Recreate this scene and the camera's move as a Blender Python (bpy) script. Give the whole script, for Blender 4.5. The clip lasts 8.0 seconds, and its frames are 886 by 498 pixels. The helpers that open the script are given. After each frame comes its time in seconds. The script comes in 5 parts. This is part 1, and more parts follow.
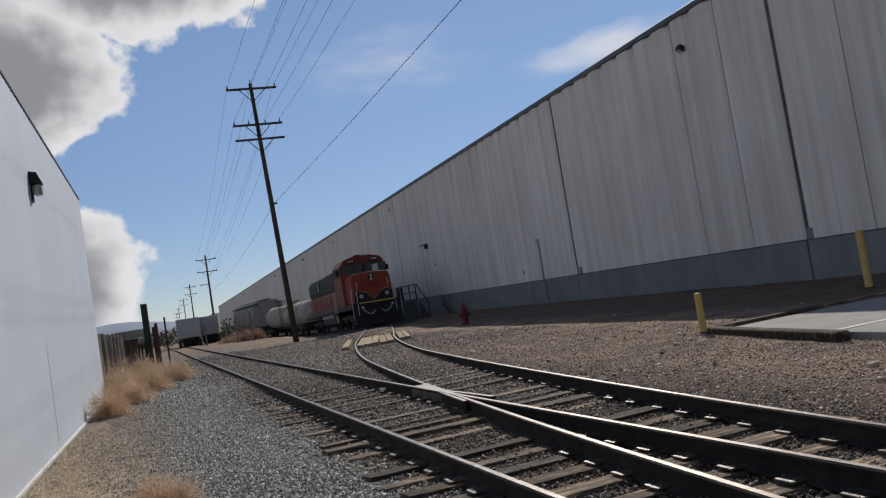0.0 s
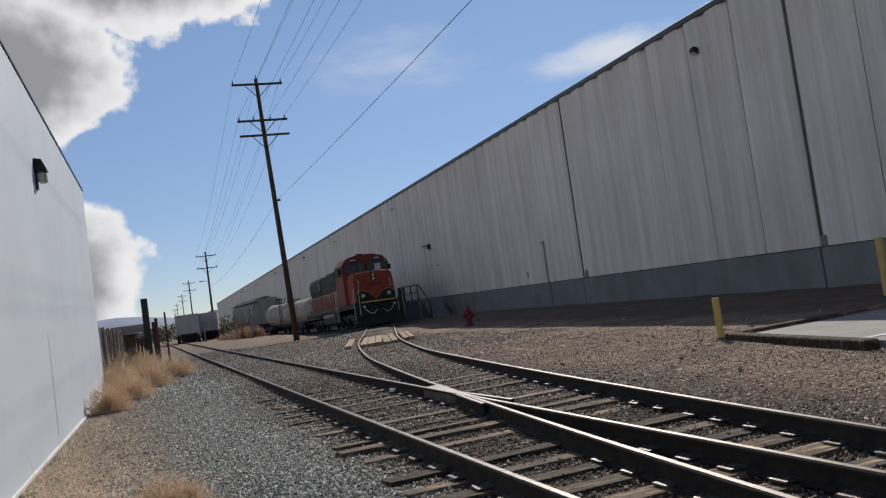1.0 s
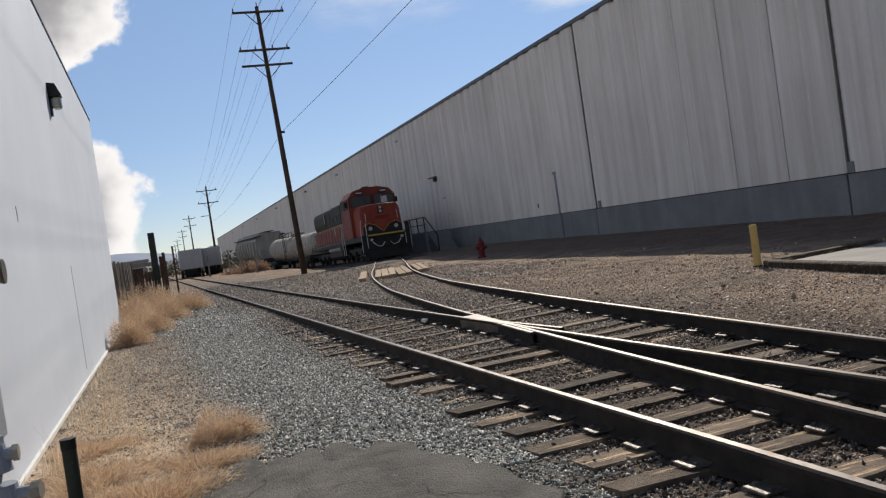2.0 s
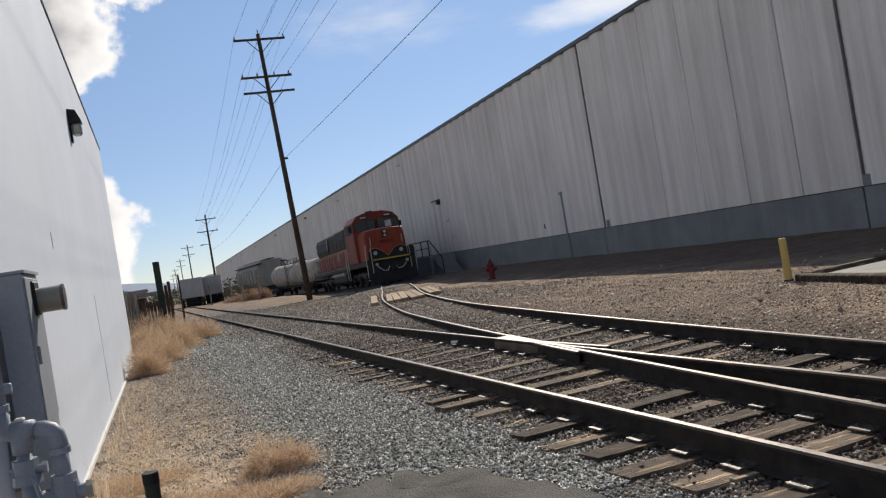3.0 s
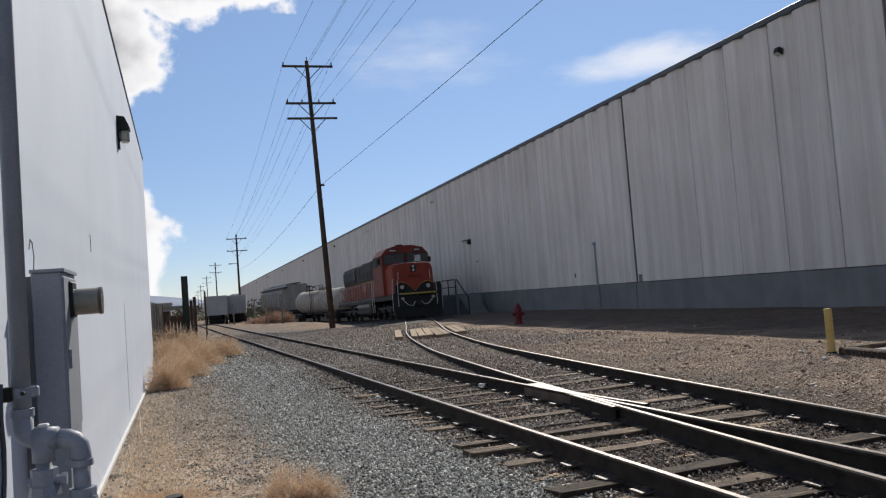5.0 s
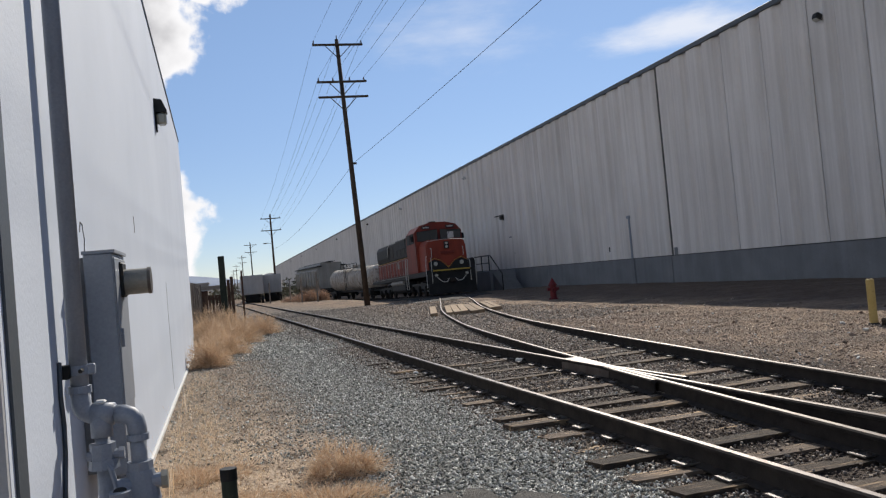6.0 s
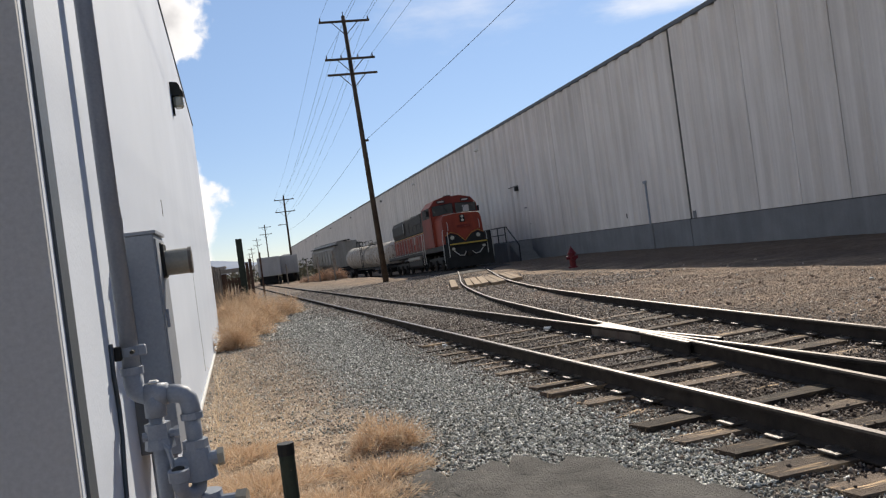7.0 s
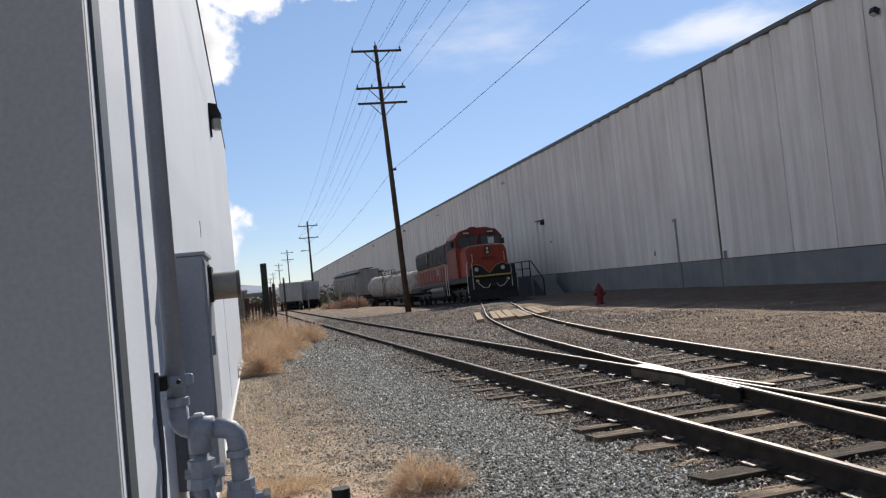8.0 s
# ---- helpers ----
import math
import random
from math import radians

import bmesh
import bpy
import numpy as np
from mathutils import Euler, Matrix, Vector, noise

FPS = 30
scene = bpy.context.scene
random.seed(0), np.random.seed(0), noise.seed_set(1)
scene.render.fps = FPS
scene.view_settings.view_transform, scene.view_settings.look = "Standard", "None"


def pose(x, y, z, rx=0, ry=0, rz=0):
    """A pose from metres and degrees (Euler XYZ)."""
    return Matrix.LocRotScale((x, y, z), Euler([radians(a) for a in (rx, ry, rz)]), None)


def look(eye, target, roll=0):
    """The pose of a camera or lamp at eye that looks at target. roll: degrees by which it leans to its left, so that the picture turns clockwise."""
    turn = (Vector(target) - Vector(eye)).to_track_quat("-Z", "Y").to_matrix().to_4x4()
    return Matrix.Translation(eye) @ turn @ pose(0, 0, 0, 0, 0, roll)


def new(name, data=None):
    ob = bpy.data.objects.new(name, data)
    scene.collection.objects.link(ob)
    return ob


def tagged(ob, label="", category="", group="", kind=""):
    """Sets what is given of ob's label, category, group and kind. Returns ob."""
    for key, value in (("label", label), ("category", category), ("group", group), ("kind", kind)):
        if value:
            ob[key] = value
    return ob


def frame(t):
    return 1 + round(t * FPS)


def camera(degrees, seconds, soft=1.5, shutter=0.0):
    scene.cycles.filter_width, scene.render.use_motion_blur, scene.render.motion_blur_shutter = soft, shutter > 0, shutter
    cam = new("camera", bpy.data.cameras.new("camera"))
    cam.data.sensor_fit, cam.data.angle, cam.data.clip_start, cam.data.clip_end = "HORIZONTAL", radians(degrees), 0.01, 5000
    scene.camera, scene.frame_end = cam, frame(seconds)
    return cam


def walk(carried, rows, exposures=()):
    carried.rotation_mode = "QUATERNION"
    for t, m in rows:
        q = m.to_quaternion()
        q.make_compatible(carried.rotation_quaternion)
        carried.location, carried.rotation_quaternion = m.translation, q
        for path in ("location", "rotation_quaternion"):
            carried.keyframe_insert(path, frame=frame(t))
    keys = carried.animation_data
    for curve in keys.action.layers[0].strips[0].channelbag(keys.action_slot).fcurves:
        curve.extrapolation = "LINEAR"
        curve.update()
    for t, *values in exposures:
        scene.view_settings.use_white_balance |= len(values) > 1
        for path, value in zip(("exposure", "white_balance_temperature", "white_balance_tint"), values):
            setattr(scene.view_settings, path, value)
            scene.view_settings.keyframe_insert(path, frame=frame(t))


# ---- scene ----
cam = camera(56.7, 8.0, soft=1.25)
PATH = [
    (0, (-0.028, -0.193, 1.538), (0.618, 1.697, 1.643), -9.1),
    (0.5, (0.039, 0.007, 1.537), (0.693, 1.893, 1.646), -5.3),
    (1, (-0.153, 0.241, 1.526), (0.495, 2.13, 1.635), -7.9),
    (1.5, (-0.331, 0.605, 1.508), (0.349, 2.486, 1.474), -7.1),
    (1.7, (-0.395, 0.713, 1.502), (0.254, 2.604, 1.455), -7.3),
    (2.8, (-0.941, 1.155, 1.536), (-0.291, 3.046, 1.51), -9.9),
    (3, (-0.951, 1.231, 1.529), (-0.305, 3.124, 1.535), -9.5),
    (3.5, (-0.952, 1.375, 1.533), (-0.332, 3.275, 1.617), -8.8),
    (4, (-0.989, 1.412, 1.525), (-0.361, 3.308, 1.633), -5.8),
    (4.2, (-0.997, 1.442, 1.529), (-0.356, 3.333, 1.643), -5.0),
    (5.3, (-1.06, 1.525, 1.524), (-0.485, 3.439, 1.621), -4.1),
    (5.5, (-1.068, 1.499, 1.525), (-0.505, 3.417, 1.608), -4.0),
    (6, (-1.099, 1.499, 1.523), (-0.582, 3.43, 1.581), -5.2),
    (6.5, (-1.173, 1.505, 1.526), (-0.708, 3.45, 1.563), -7.1),
    (7, (-1.241, 1.59, 1.505), (-0.763, 3.532, 1.505), -7.6),
    (7.5, (-1.3, 1.814, 1.507), (-0.787, 3.746, 1.546), -6.4),
    (8, (-1.399, 1.919, 1.536), (-0.961, 3.869, 1.617), -5.6),
]
EXPOSURES = [
    (0.0, -0.34, 6500, 10), (0.6, -0.24, 6520, 10), (1.0, -0.20, 6550, 10), (1.5, -0.08, 6720, 10), (3.0, 0.10, 6850, 10), (3.5, 0.06, 6680, 10), (4.0, 0.04, 6600, 10),
    (5.5, 0.03, 6560, 10), (6.0, 0.06, 6600, 10), (6.5, 0.12, 6750, 10), (7.0, 0.24, 6900, 10), (7.5, 0.22, 6800, 10), (8.0, 0.19, 6660, 10),
]
walk(cam, [(t, look(eye, target, roll)) for t, eye, target, roll in PATH], EXPOSURES)

# ---- world, sun ----
SUN_AZ, SUN_EL = 29.0, 35.5


def make_sky():
    world = bpy.data.worlds.new("sky")
    scene.world = world
    world.use_nodes = True
    nt = world.node_tree
    nt.nodes.clear()
    N, L = nt.nodes.new, nt.links.new

    def math_node(op, a, b=None, c=None, clamp=False):
        n = N("ShaderNodeMath")
        n.operation, n.use_clamp = op, clamp
        for i, v in enumerate((a, b, c)):
            if v is None:
                continue
            if isinstance(v, (int, float)):
                n.inputs[i].default_value = v
            else:
                L(v, n.inputs[i])
        return n.outputs[0]

    def smooth(v, lo, hi):
        n = N("ShaderNodeMapRange")
        n.interpolation_type = "SMOOTHSTEP"
        L(v, n.inputs[0])
        n.inputs[1].default_value, n.inputs[2].default_value = lo, hi
        return n.outputs[0]

    sky = N("ShaderNodeTexSky")
    sky.sky_type, sky.sun_disc = "NISHITA", False
    sky.sun_elevation, sky.sun_rotation = radians(SUN_EL), radians(SUN_AZ)
    sky.altitude, sky.air_density, sky.dust_density, sky.ozone_density = 2400, 1.0, 0.1, 1.5
    co = N("ShaderNodeTexCoord").outputs["Generated"]
    sep = N("ShaderNodeSeparateXYZ")
    L(co, sep.inputs[0])
    az = math_node("MULTIPLY", math_node("ARCTAN2", sep.outputs[0], sep.outputs[1]), 57.2958)
    el = math_node("MULTIPLY", math_node("ARCSINE", sep.outputs[2]), 57.2958)
    comb = N("ShaderNodeCombineXYZ")
    L(az, comb.inputs[0])
    L(el, comb.inputs[1])

    def fbm(scale, detail, rough, stretch=(1, 1, 1), shift=(0, 0, 0)):
        m = N("ShaderNodeMapping")
        m.inputs["Scale"].default_value = stretch
        m.inputs["Location"].default_value = shift
        L(comb.outputs[0], m.inputs[0])
        n = N("ShaderNodeTexNoise")
        n.inputs["Scale"].default_value, n.inputs["Detail"].default_value, n.inputs["Roughness"].default_value = scale, detail, rough
        L(m.outputs[0], n.inputs[0])
        return math_node("SUBTRACT", n.outputs[0], 0.5)

    def blob(a, e, ra, re):
        u = math_node("DIVIDE", math_node("SUBTRACT", az, a), ra)
        v = math_node("DIVIDE", math_node("SUBTRACT", el, e), re)
        r = math_node("SQRT", math_node("ADD", math_node("MULTIPLY", u, u), math_node("MULTIPLY", v, v)))
        return math_node("SUBTRACT", 1.0, r)

    puff = fbm(0.16, 9, 0.56)
    fine = fbm(0.5, 4, 0.42, shift=(7, 3, 0))
    heap = blob(0, 24.0, 10.5, 5.2)
    for b in ((-8.6, 17.4, 9.0, 5.7), (-8.2, 4.6, 7.9, 6.0), (-40, 20, 22, 9), (-95, 24, 30, 10), (-150, 18, 35, 9)):
        heap = math_node("MAXIMUM", heap, blob(*b))
    dense = math_node("ADD", heap, math_node("ADD", math_node("MULTIPLY", puff, 0.95), math_node("MULTIPLY", fine, 0.22)))
    mask = smooth(dense, 0.0, 0.10)
    streak = fbm(0.22, 7, 0.6, stretch=(0.55, 1.7, 1), shift=(3, 11, 0))
    wisp1 = math_node("MULTIPLY", smooth(math_node("ADD", blob(17.5, 16.2, 8, 3.0), math_node("MULTIPLY", streak, 2.0)), 0.1, 1.5), 0.5)
    wisp2 = math_node("MULTIPLY", smooth(math_node("ADD", blob(32.3, 14.7, 6.6, 1.7), math_node("MULTIPLY", streak, 1.8)), 0.0, 0.9), 0.68)
    mask = math_node("MAXIMUM", mask, math_node("MAXIMUM", wisp1, wisp2))
    core = smooth(math_node("ADD", dense, math_node("ADD", math_node("MULTIPLY", fine, 0.35), math_node("MULTIPLY", puff, -0.45))), 0.08, 0.66)
    tone = N("ShaderNodeMixRGB")
    tone.inputs[1].default_value, tone.inputs[2].default_value = (0.90, 0.90, 0.92, 1), (0.33, 0.33, 0.355, 1)
    L(core, tone.inputs[0])
    bg1, bg2, mix, out = N("ShaderNodeBackground"), N("ShaderNodeBackground"), N("ShaderNodeMixShader"), N("ShaderNodeOutputWorld")
    cool = N("ShaderNodeMixRGB")
    cool.blend_type = "MULTIPLY"
    cool.inputs[0].default_value = 1.0
    # thin dry air: the horizon is bluer and less milky, the upper sky paler
    fade = N("ShaderNodeMixRGB")
    fade.inputs[1].default_value, fade.inputs[2].default_value = (0.66, 0.655, 0.74, 1), (1.20, 1.16, 1.13, 1)
    L(smooth(el, -2, 24), fade.inputs[0])
    L(fade.outputs[0], cool.inputs[2])
    L(sky.outputs[0], cool.inputs[1])
    L(cool.outputs[0], bg1.inputs[0])
    bg1.inputs[1].default_value = SKY
    L(tone.outputs[0], bg2.inputs[0])
    bg2.inputs[1].default_value = CLOUD
    L(mask, mix.inputs[0])
    L(bg1.outputs[0], mix.inputs[1])
    L(bg2.outputs[0], mix.inputs[2])
    L(mix.outputs[0], out.inputs[0])


SKY, CLOUD, SUN = 0.106, 1.05, 4.7
make_sky()
sun = new("sun", bpy.data.lights.new("sun", "SUN"))
sun.data.energy, sun.data.angle, sun.data.color = SUN, radians(0.53), (1.0, 0.93, 0.83)
a, e = radians(SUN_AZ), radians(SUN_EL)
sun.matrix_world = look((60 * math.sin(a), 60 * math.cos(a), 50), (60 * math.sin(a) - math.sin(a) * math.cos(e), 60 * math.cos(a) - math.cos(a) * math.cos(e), 50 - math.sin(e)))


# ---- materials ----


def mat(name, c1, c2, scale=3.0, rough=0.8, metal=0.0, bump=0.2, grain=60.0, c3=None, wear=0.35, vary=0.0, streak=0.0, spec=0.3, speck=0.5, along=False):
    """Two-scale procedural surface in world metres: broad stains c1..c2, fine grain, worn spots c3, piece-by-piece variation; along: the grain of boards lying crosswise to the track."""
    m = bpy.data.materials.new(name)
    m.use_nodes = True
    nt = m.node_tree
    N, L = nt.nodes.new, nt.links.new
    bs = nt.nodes["Principled BSDF"]
    pos = N("ShaderNodeNewGeometry").outputs["Position"]

    def noise_tex(s, d, r=0.55, stretch=None):
        src = pos
        if stretch:
            mp = N("ShaderNodeMapping")
            mp.inputs["Scale"].default_value = stretch
            L(pos, mp.inputs[0])
            src = mp.outputs[0]
        n = N("ShaderNodeTexNoise")
        n.inputs["Scale"].default_value, n.inputs["Detail"].default_value, n.inputs["Roughness"].default_value = s, d, r
        L(src, n.inputs[0])
        return n.outputs[0]

    def ramp(v, lo, hi):
        n = N("ShaderNodeMapRange")
        L(v, n.inputs[0])
        n.inputs[1].default_value, n.inputs[2].default_value = lo, hi
        return n.outputs[0]

    def mixc(f, x, y, mode="MIX"):
        n = N("ShaderNodeMixRGB")
        n.blend_type = mode
        for i, v in ((0, f), (1, x), (2, y)):
            if isinstance(v, (int, float)):
                n.inputs[i].default_value = v
            elif isinstance(v, tuple):
                n.inputs[i].default_value = (*v, 1)
            else:
                L(v, n.inputs[i])
        return n.outputs[0]

    broad = noise_tex(scale, 6)
    col = mixc(ramp(broad, 0.32, 0.68), c1, c2)
    fine = noise_tex(1.0, 5, 0.65, (grain * 0.1, grain * 1.6, grain)) if along else noise_tex(grain, 4)
    col = mixc(speck, col, mixc(ramp(fine, 0.25, 0.75), (0.62, 0.62, 0.62), (1.0, 1.0, 1.0)), "MULTIPLY")
    if streak:
        s = noise_tex(1.0, 5, 0.6, (3.2, 3.2, 0.12))
        col = mixc(streak, col, mixc(ramp(s, 0.35, 0.65), (0.55, 0.53, 0.50), (1, 1, 1)), "MULTIPLY")
    if c3:
        w = noise_tex(1.0, 8, 0.65, (scale * 0.5, scale * 4.5, scale * 3)) if along else noise_tex(scale * 4.3, 8, 0.65)
        col = mixc(ramp(w, 0.72 - wear * 0.35, 0.78 - wear * 0.25), col, c3)
    if vary:
        info = N("ShaderNodeObjectInfo").outputs["Random"]
        col = mixc(1.0, col, mixc(info, (1 - vary,) * 3, (1 + vary,) * 3), "MULTIPLY")
    L(col, bs.inputs["Base Color"])
    rr = N("ShaderNodeMapRange")
    L(fine, rr.inputs[0])
    rr.inputs[3].default_value, rr.inputs[4].default_value = max(0.05, rough - 0.12), min(1, rough + 0.12)
    L(rr.outputs[0], bs.inputs["Roughness"])
    bs.inputs["Metallic"].default_value = metal
    bs.inputs["Specular IOR Level"].default_value = spec
    if bump:
        b = N("ShaderNodeBump")
        b.inputs["Strength"].default_value, b.inputs["Distance"].default_value = bump, 0.02
        L(fine, b.inputs["Height"])
        L(b.outputs[0], bs.inputs["Normal"])
    return m


def island_mat(name, stops, rough=0.85, thin=0.0):
    """Loose small pieces: colour by piece; thin: the share of light that shines through dry leaves."""
    m = bpy.data.materials.new(name)
    m.use_nodes = True
    nt = m.node_tree
    bs = nt.nodes["Principled BSDF"]
    geo = nt.nodes.new("ShaderNodeNewGeometry")
    cr = nt.nodes.new("ShaderNodeValToRGB")
    while len(cr.color_ramp.elements) < len(stops):
        cr.color_ramp.elements.new(0.5)
    for i, c in enumerate(stops):
        cr.color_ramp.elements[i].position = i / (len(stops) - 1)
        cr.color_ramp.elements[i].color = (*c, 1)
    nt.links.new(geo.outputs["Random Per Island"], cr.inputs[0])
    nz = nt.nodes.new("ShaderNodeTexNoise")
    nz.inputs["Scale"].default_value = 90
    nt.links.new(geo.outputs["Position"], nz.inputs[0])
    mx = nt.nodes.new("ShaderNodeMixRGB")
    mx.blend_type = "OVERLAY"
    mx.inputs[0].default_value = 0.35
    nt.links.new(cr.outputs[0], mx.inputs[1])
    nt.links.new(nz.outputs[0], mx.inputs[2])
    nt.links.new(mx.outputs[0], bs.inputs["Base Color"])
    bs.inputs["Roughness"].default_value = rough
    bs.inputs["Specular IOR Level"].default_value = 0.25
    if thin:
        tr, mix = nt.nodes.new("ShaderNodeBsdfTranslucent"), nt.nodes.new("ShaderNodeMixShader")
        nt.links.new(mx.outputs[0], tr.inputs["Color"])
        mix.inputs[0].default_value = thin
        nt.links.new(bs.outputs[0], mix.inputs[1])
        nt.links.new(tr.outputs[0], mix.inputs[2])
        nt.links.new(mix.outputs[0], nt.nodes["Material Output"].inputs[0])
    return m


def glass_mat(name, tint, rough=0.06):
    m = bpy.data.materials.new(name)
    m.use_nodes = True
    bs = m.node_tree.nodes["Principled BSDF"]
    bs.inputs["Base Color"].default_value = (*tint, 1)
    bs.inputs["Roughness"].default_value = rough
    bs.inputs["Specular IOR Level"].default_value = 0.8
    return m


def ground_mat():
    """Grey crushed stone by the white building, brown ballast in the tracks, tan gravelly dirt towards the warehouse."""
    m = bpy.data.materials.new("ground")
    m.use_nodes = True
    nt = m.node_tree
    N, L = nt.nodes.new, nt.links.new
    bs = nt.nodes["Principled BSDF"]
    pos = N("ShaderNodeNewGeometry").outputs["Position"]
    sep = N("ShaderNodeSeparateXYZ")
    L(pos, sep.inputs[0])

    def nz(s, d=5, r=0.6):
        n = N("ShaderNodeTexNoise")
        n.inputs["Scale"].default_value, n.inputs["Detail"].default_value, n.inputs["Roughness"].default_value = s, d, r
        L(pos, n.inputs[0])
        return n.outputs[0]

    def rng(v, a0, a1, b0=0.0, b1=1.0):
        n = N("ShaderNodeMapRange")
        n.interpolation_type = "SMOOTHSTEP"
        L(v, n.inputs[0])
        for i, k in enumerate((a0, a1, b0, b1)):
            n.inputs[i + 1].default_value = k
        return n.outputs[0]

    def mx(f, x, y, mode="MIX"):
        n = N("ShaderNodeMixRGB")
        n.blend_type = mode
        for i, v in ((0, f), (1, x), (2, y)):
            if isinstance(v, (int, float)):
                n.inputs[i].default_value = v
            elif isinstance(v, tuple):
                n.inputs[i].default_value = (*v, 1)
            else:
                L(v, n.inputs[i])
        return n.outputs[0]

    def ma(op, x, y):
        n = N("ShaderNodeMath")
        n.operation = op
        for i, v in enumerate((x, y)):
            if isinstance(v, (int, float)):
                n.inputs[i].default_value = v
            else:
                L(v, n.inputs[i])
        return n.outputs[0]

    wob = ma("MULTIPLY", ma("SUBTRACT", nz(0.9), 0.5), 1.6)
    skew = ma("ADD", sep.outputs[0], ma("MULTIPLY", sep.outputs[1], 0.0275))
    xx = ma("ADD", skew, wob)
    vor = N("ShaderNodeTexVoronoi")
    vor.inputs["Scale"].default_value = 26
    L(pos, vor.inputs[0])
    tone = N("ShaderNodeSeparateColor")
    L(vor.outputs["Color"], tone.inputs[0])
    grey = mx(tone.outputs[0], (0.12, 0.12, 0.112), (0.38, 0.38, 0.355))
    brown = mx(tone.outputs[1], (0.046, 0.036, 0.030), (0.145, 0.114, 0.091))
    tan = mx(tone.outputs[2], (0.110, 0.083, 0.064), (0.30, 0.240, 0.188))
    straw = mx(nz(14), (0.46, 0.36, 0.265), (0.70, 0.57, 0.44))
    dirt = mx(nz(5), (0.26, 0.190, 0.138), (0.45, 0.338, 0.245))
    tan = mx(rng(nz(0.55), 0.36, 0.58), tan, dirt)
    col = mx(rng(xx, 1.0, 1.9), grey, brown)
    dusty = mx(tone.outputs[1], (0.115, 0.100, 0.086), (0.335, 0.300, 0.262))
    col = mx(ma("MULTIPLY", rng(sep.outputs[1], 9.0, 22.0), rng(xx, 1.0, 1.9)), col, dusty)
    col = mx(rng(xx, 5.6, 7.6), col, tan)
    # darker brown soil along the warehouse; part of its shade is in the colour
    col = mx(rng(ma("ADD", sep.outputs[0], wob), 11.0, 13.5), col, mx(nz(4), (0.135, 0.098, 0.075), (0.215, 0.163, 0.125)))
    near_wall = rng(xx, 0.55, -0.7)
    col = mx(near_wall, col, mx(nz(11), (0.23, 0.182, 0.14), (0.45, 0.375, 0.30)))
    col = mx(ma("MULTIPLY", near_wall, rng(ma("ADD", sep.outputs[1], ma("MULTIPLY", wob, 2.0)), 13.5, 8.0)), col, straw)
    col = mx(rng(sep.outputs[1], 45, 80), col, tan)
    col = mx(rng(sep.outputs[1], 140, 600), col, (0.20, 0.165, 0.12))
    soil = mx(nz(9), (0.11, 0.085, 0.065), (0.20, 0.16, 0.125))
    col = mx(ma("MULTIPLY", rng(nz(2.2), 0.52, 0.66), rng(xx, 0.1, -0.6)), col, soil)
    col = mx(0.75, col, mx(rng(nz(1.3), 0.3, 0.7), (0.62, 0.60, 0.58), (1, 1, 1)), "MULTIPLY")
    col = mx(0.6, col, mx(rng(nz(7, 6, 0.7), 0.35, 0.65), (0.55, 0.54, 0.53), (1.15, 1.14, 1.12)), "MULTIPLY")
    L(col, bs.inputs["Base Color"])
    bs.inputs["Roughness"].default_value = 0.95
    bs.inputs["Specular IOR Level"].default_value = 0.15
    b = N("ShaderNodeBump")
    b.inputs["Strength"].default_value, b.inputs["Distance"].default_value = 0.8, 0.03
    L(ma("ADD", ma("MULTIPLY", vor.outputs["Distance"], -1.0), nz(40)), b.inputs["Height"])
    L(b.outputs[0], bs.inputs["Normal"])
    return m


M_GROUND = ground_mat()
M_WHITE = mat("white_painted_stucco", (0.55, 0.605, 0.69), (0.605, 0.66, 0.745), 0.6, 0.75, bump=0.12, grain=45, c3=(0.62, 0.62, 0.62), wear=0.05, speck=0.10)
M_CREAM = mat("pale_grey_metal_siding", (0.68, 0.645, 0.615), (0.76, 0.725, 0.695), 0.35, 0.6, bump=0.03, grain=9, c3=(0.56, 0.53, 0.50), wear=0.04, vary=0.05, streak=0.45, speck=0.12)
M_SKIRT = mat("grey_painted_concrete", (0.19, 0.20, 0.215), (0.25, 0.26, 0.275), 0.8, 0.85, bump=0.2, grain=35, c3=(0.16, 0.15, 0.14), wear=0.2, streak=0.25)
M_COPING = mat("dark_blue_grey_trim", (0.07, 0.085, 0.10), (0.10, 0.115, 0.13), 1, 0.5, 0.2, bump=0.03)
M_SEAM = mat("grey_seam", (0.14, 0.136, 0.13), (0.22, 0.21, 0.20), 2, 0.9, bump=0.1)
M_JOINT = mat("dark_joint", (0.035, 0.034, 0.033), (0.06, 0.058, 0.055), 2, 0.9, bump=0.1)
M_PIPE = mat("grey_painted_steel", (0.255, 0.285, 0.34), (0.315, 0.345, 0.40), 3, 0.5, 0.0, bump=0.08, grain=80, c3=(0.42, 0.435, 0.46), wear=0.12)
M_CABINET = mat("grey_enamel_cabinet", (0.275, 0.302, 0.345), (0.325, 0.35, 0.39), 2, 0.5, 0.1, bump=0.05, grain=60, c3=(0.25, 0.25, 0.25), wear=0.08)
M_DRUM = mat("beige_grey_meter", (0.26, 0.25, 0.22), (0.32, 0.31, 0.27), 6, 0.4, 0.2, bump=0.04)
# end wall faces away from the sun; its shade is put into this grey
M_ENDWALL = mat("shade_grey_end_wall", (0.40, 0.405, 0.42), (0.44, 0.445, 0.46), 0.8, 0.8, bump=0.1, grain=50)
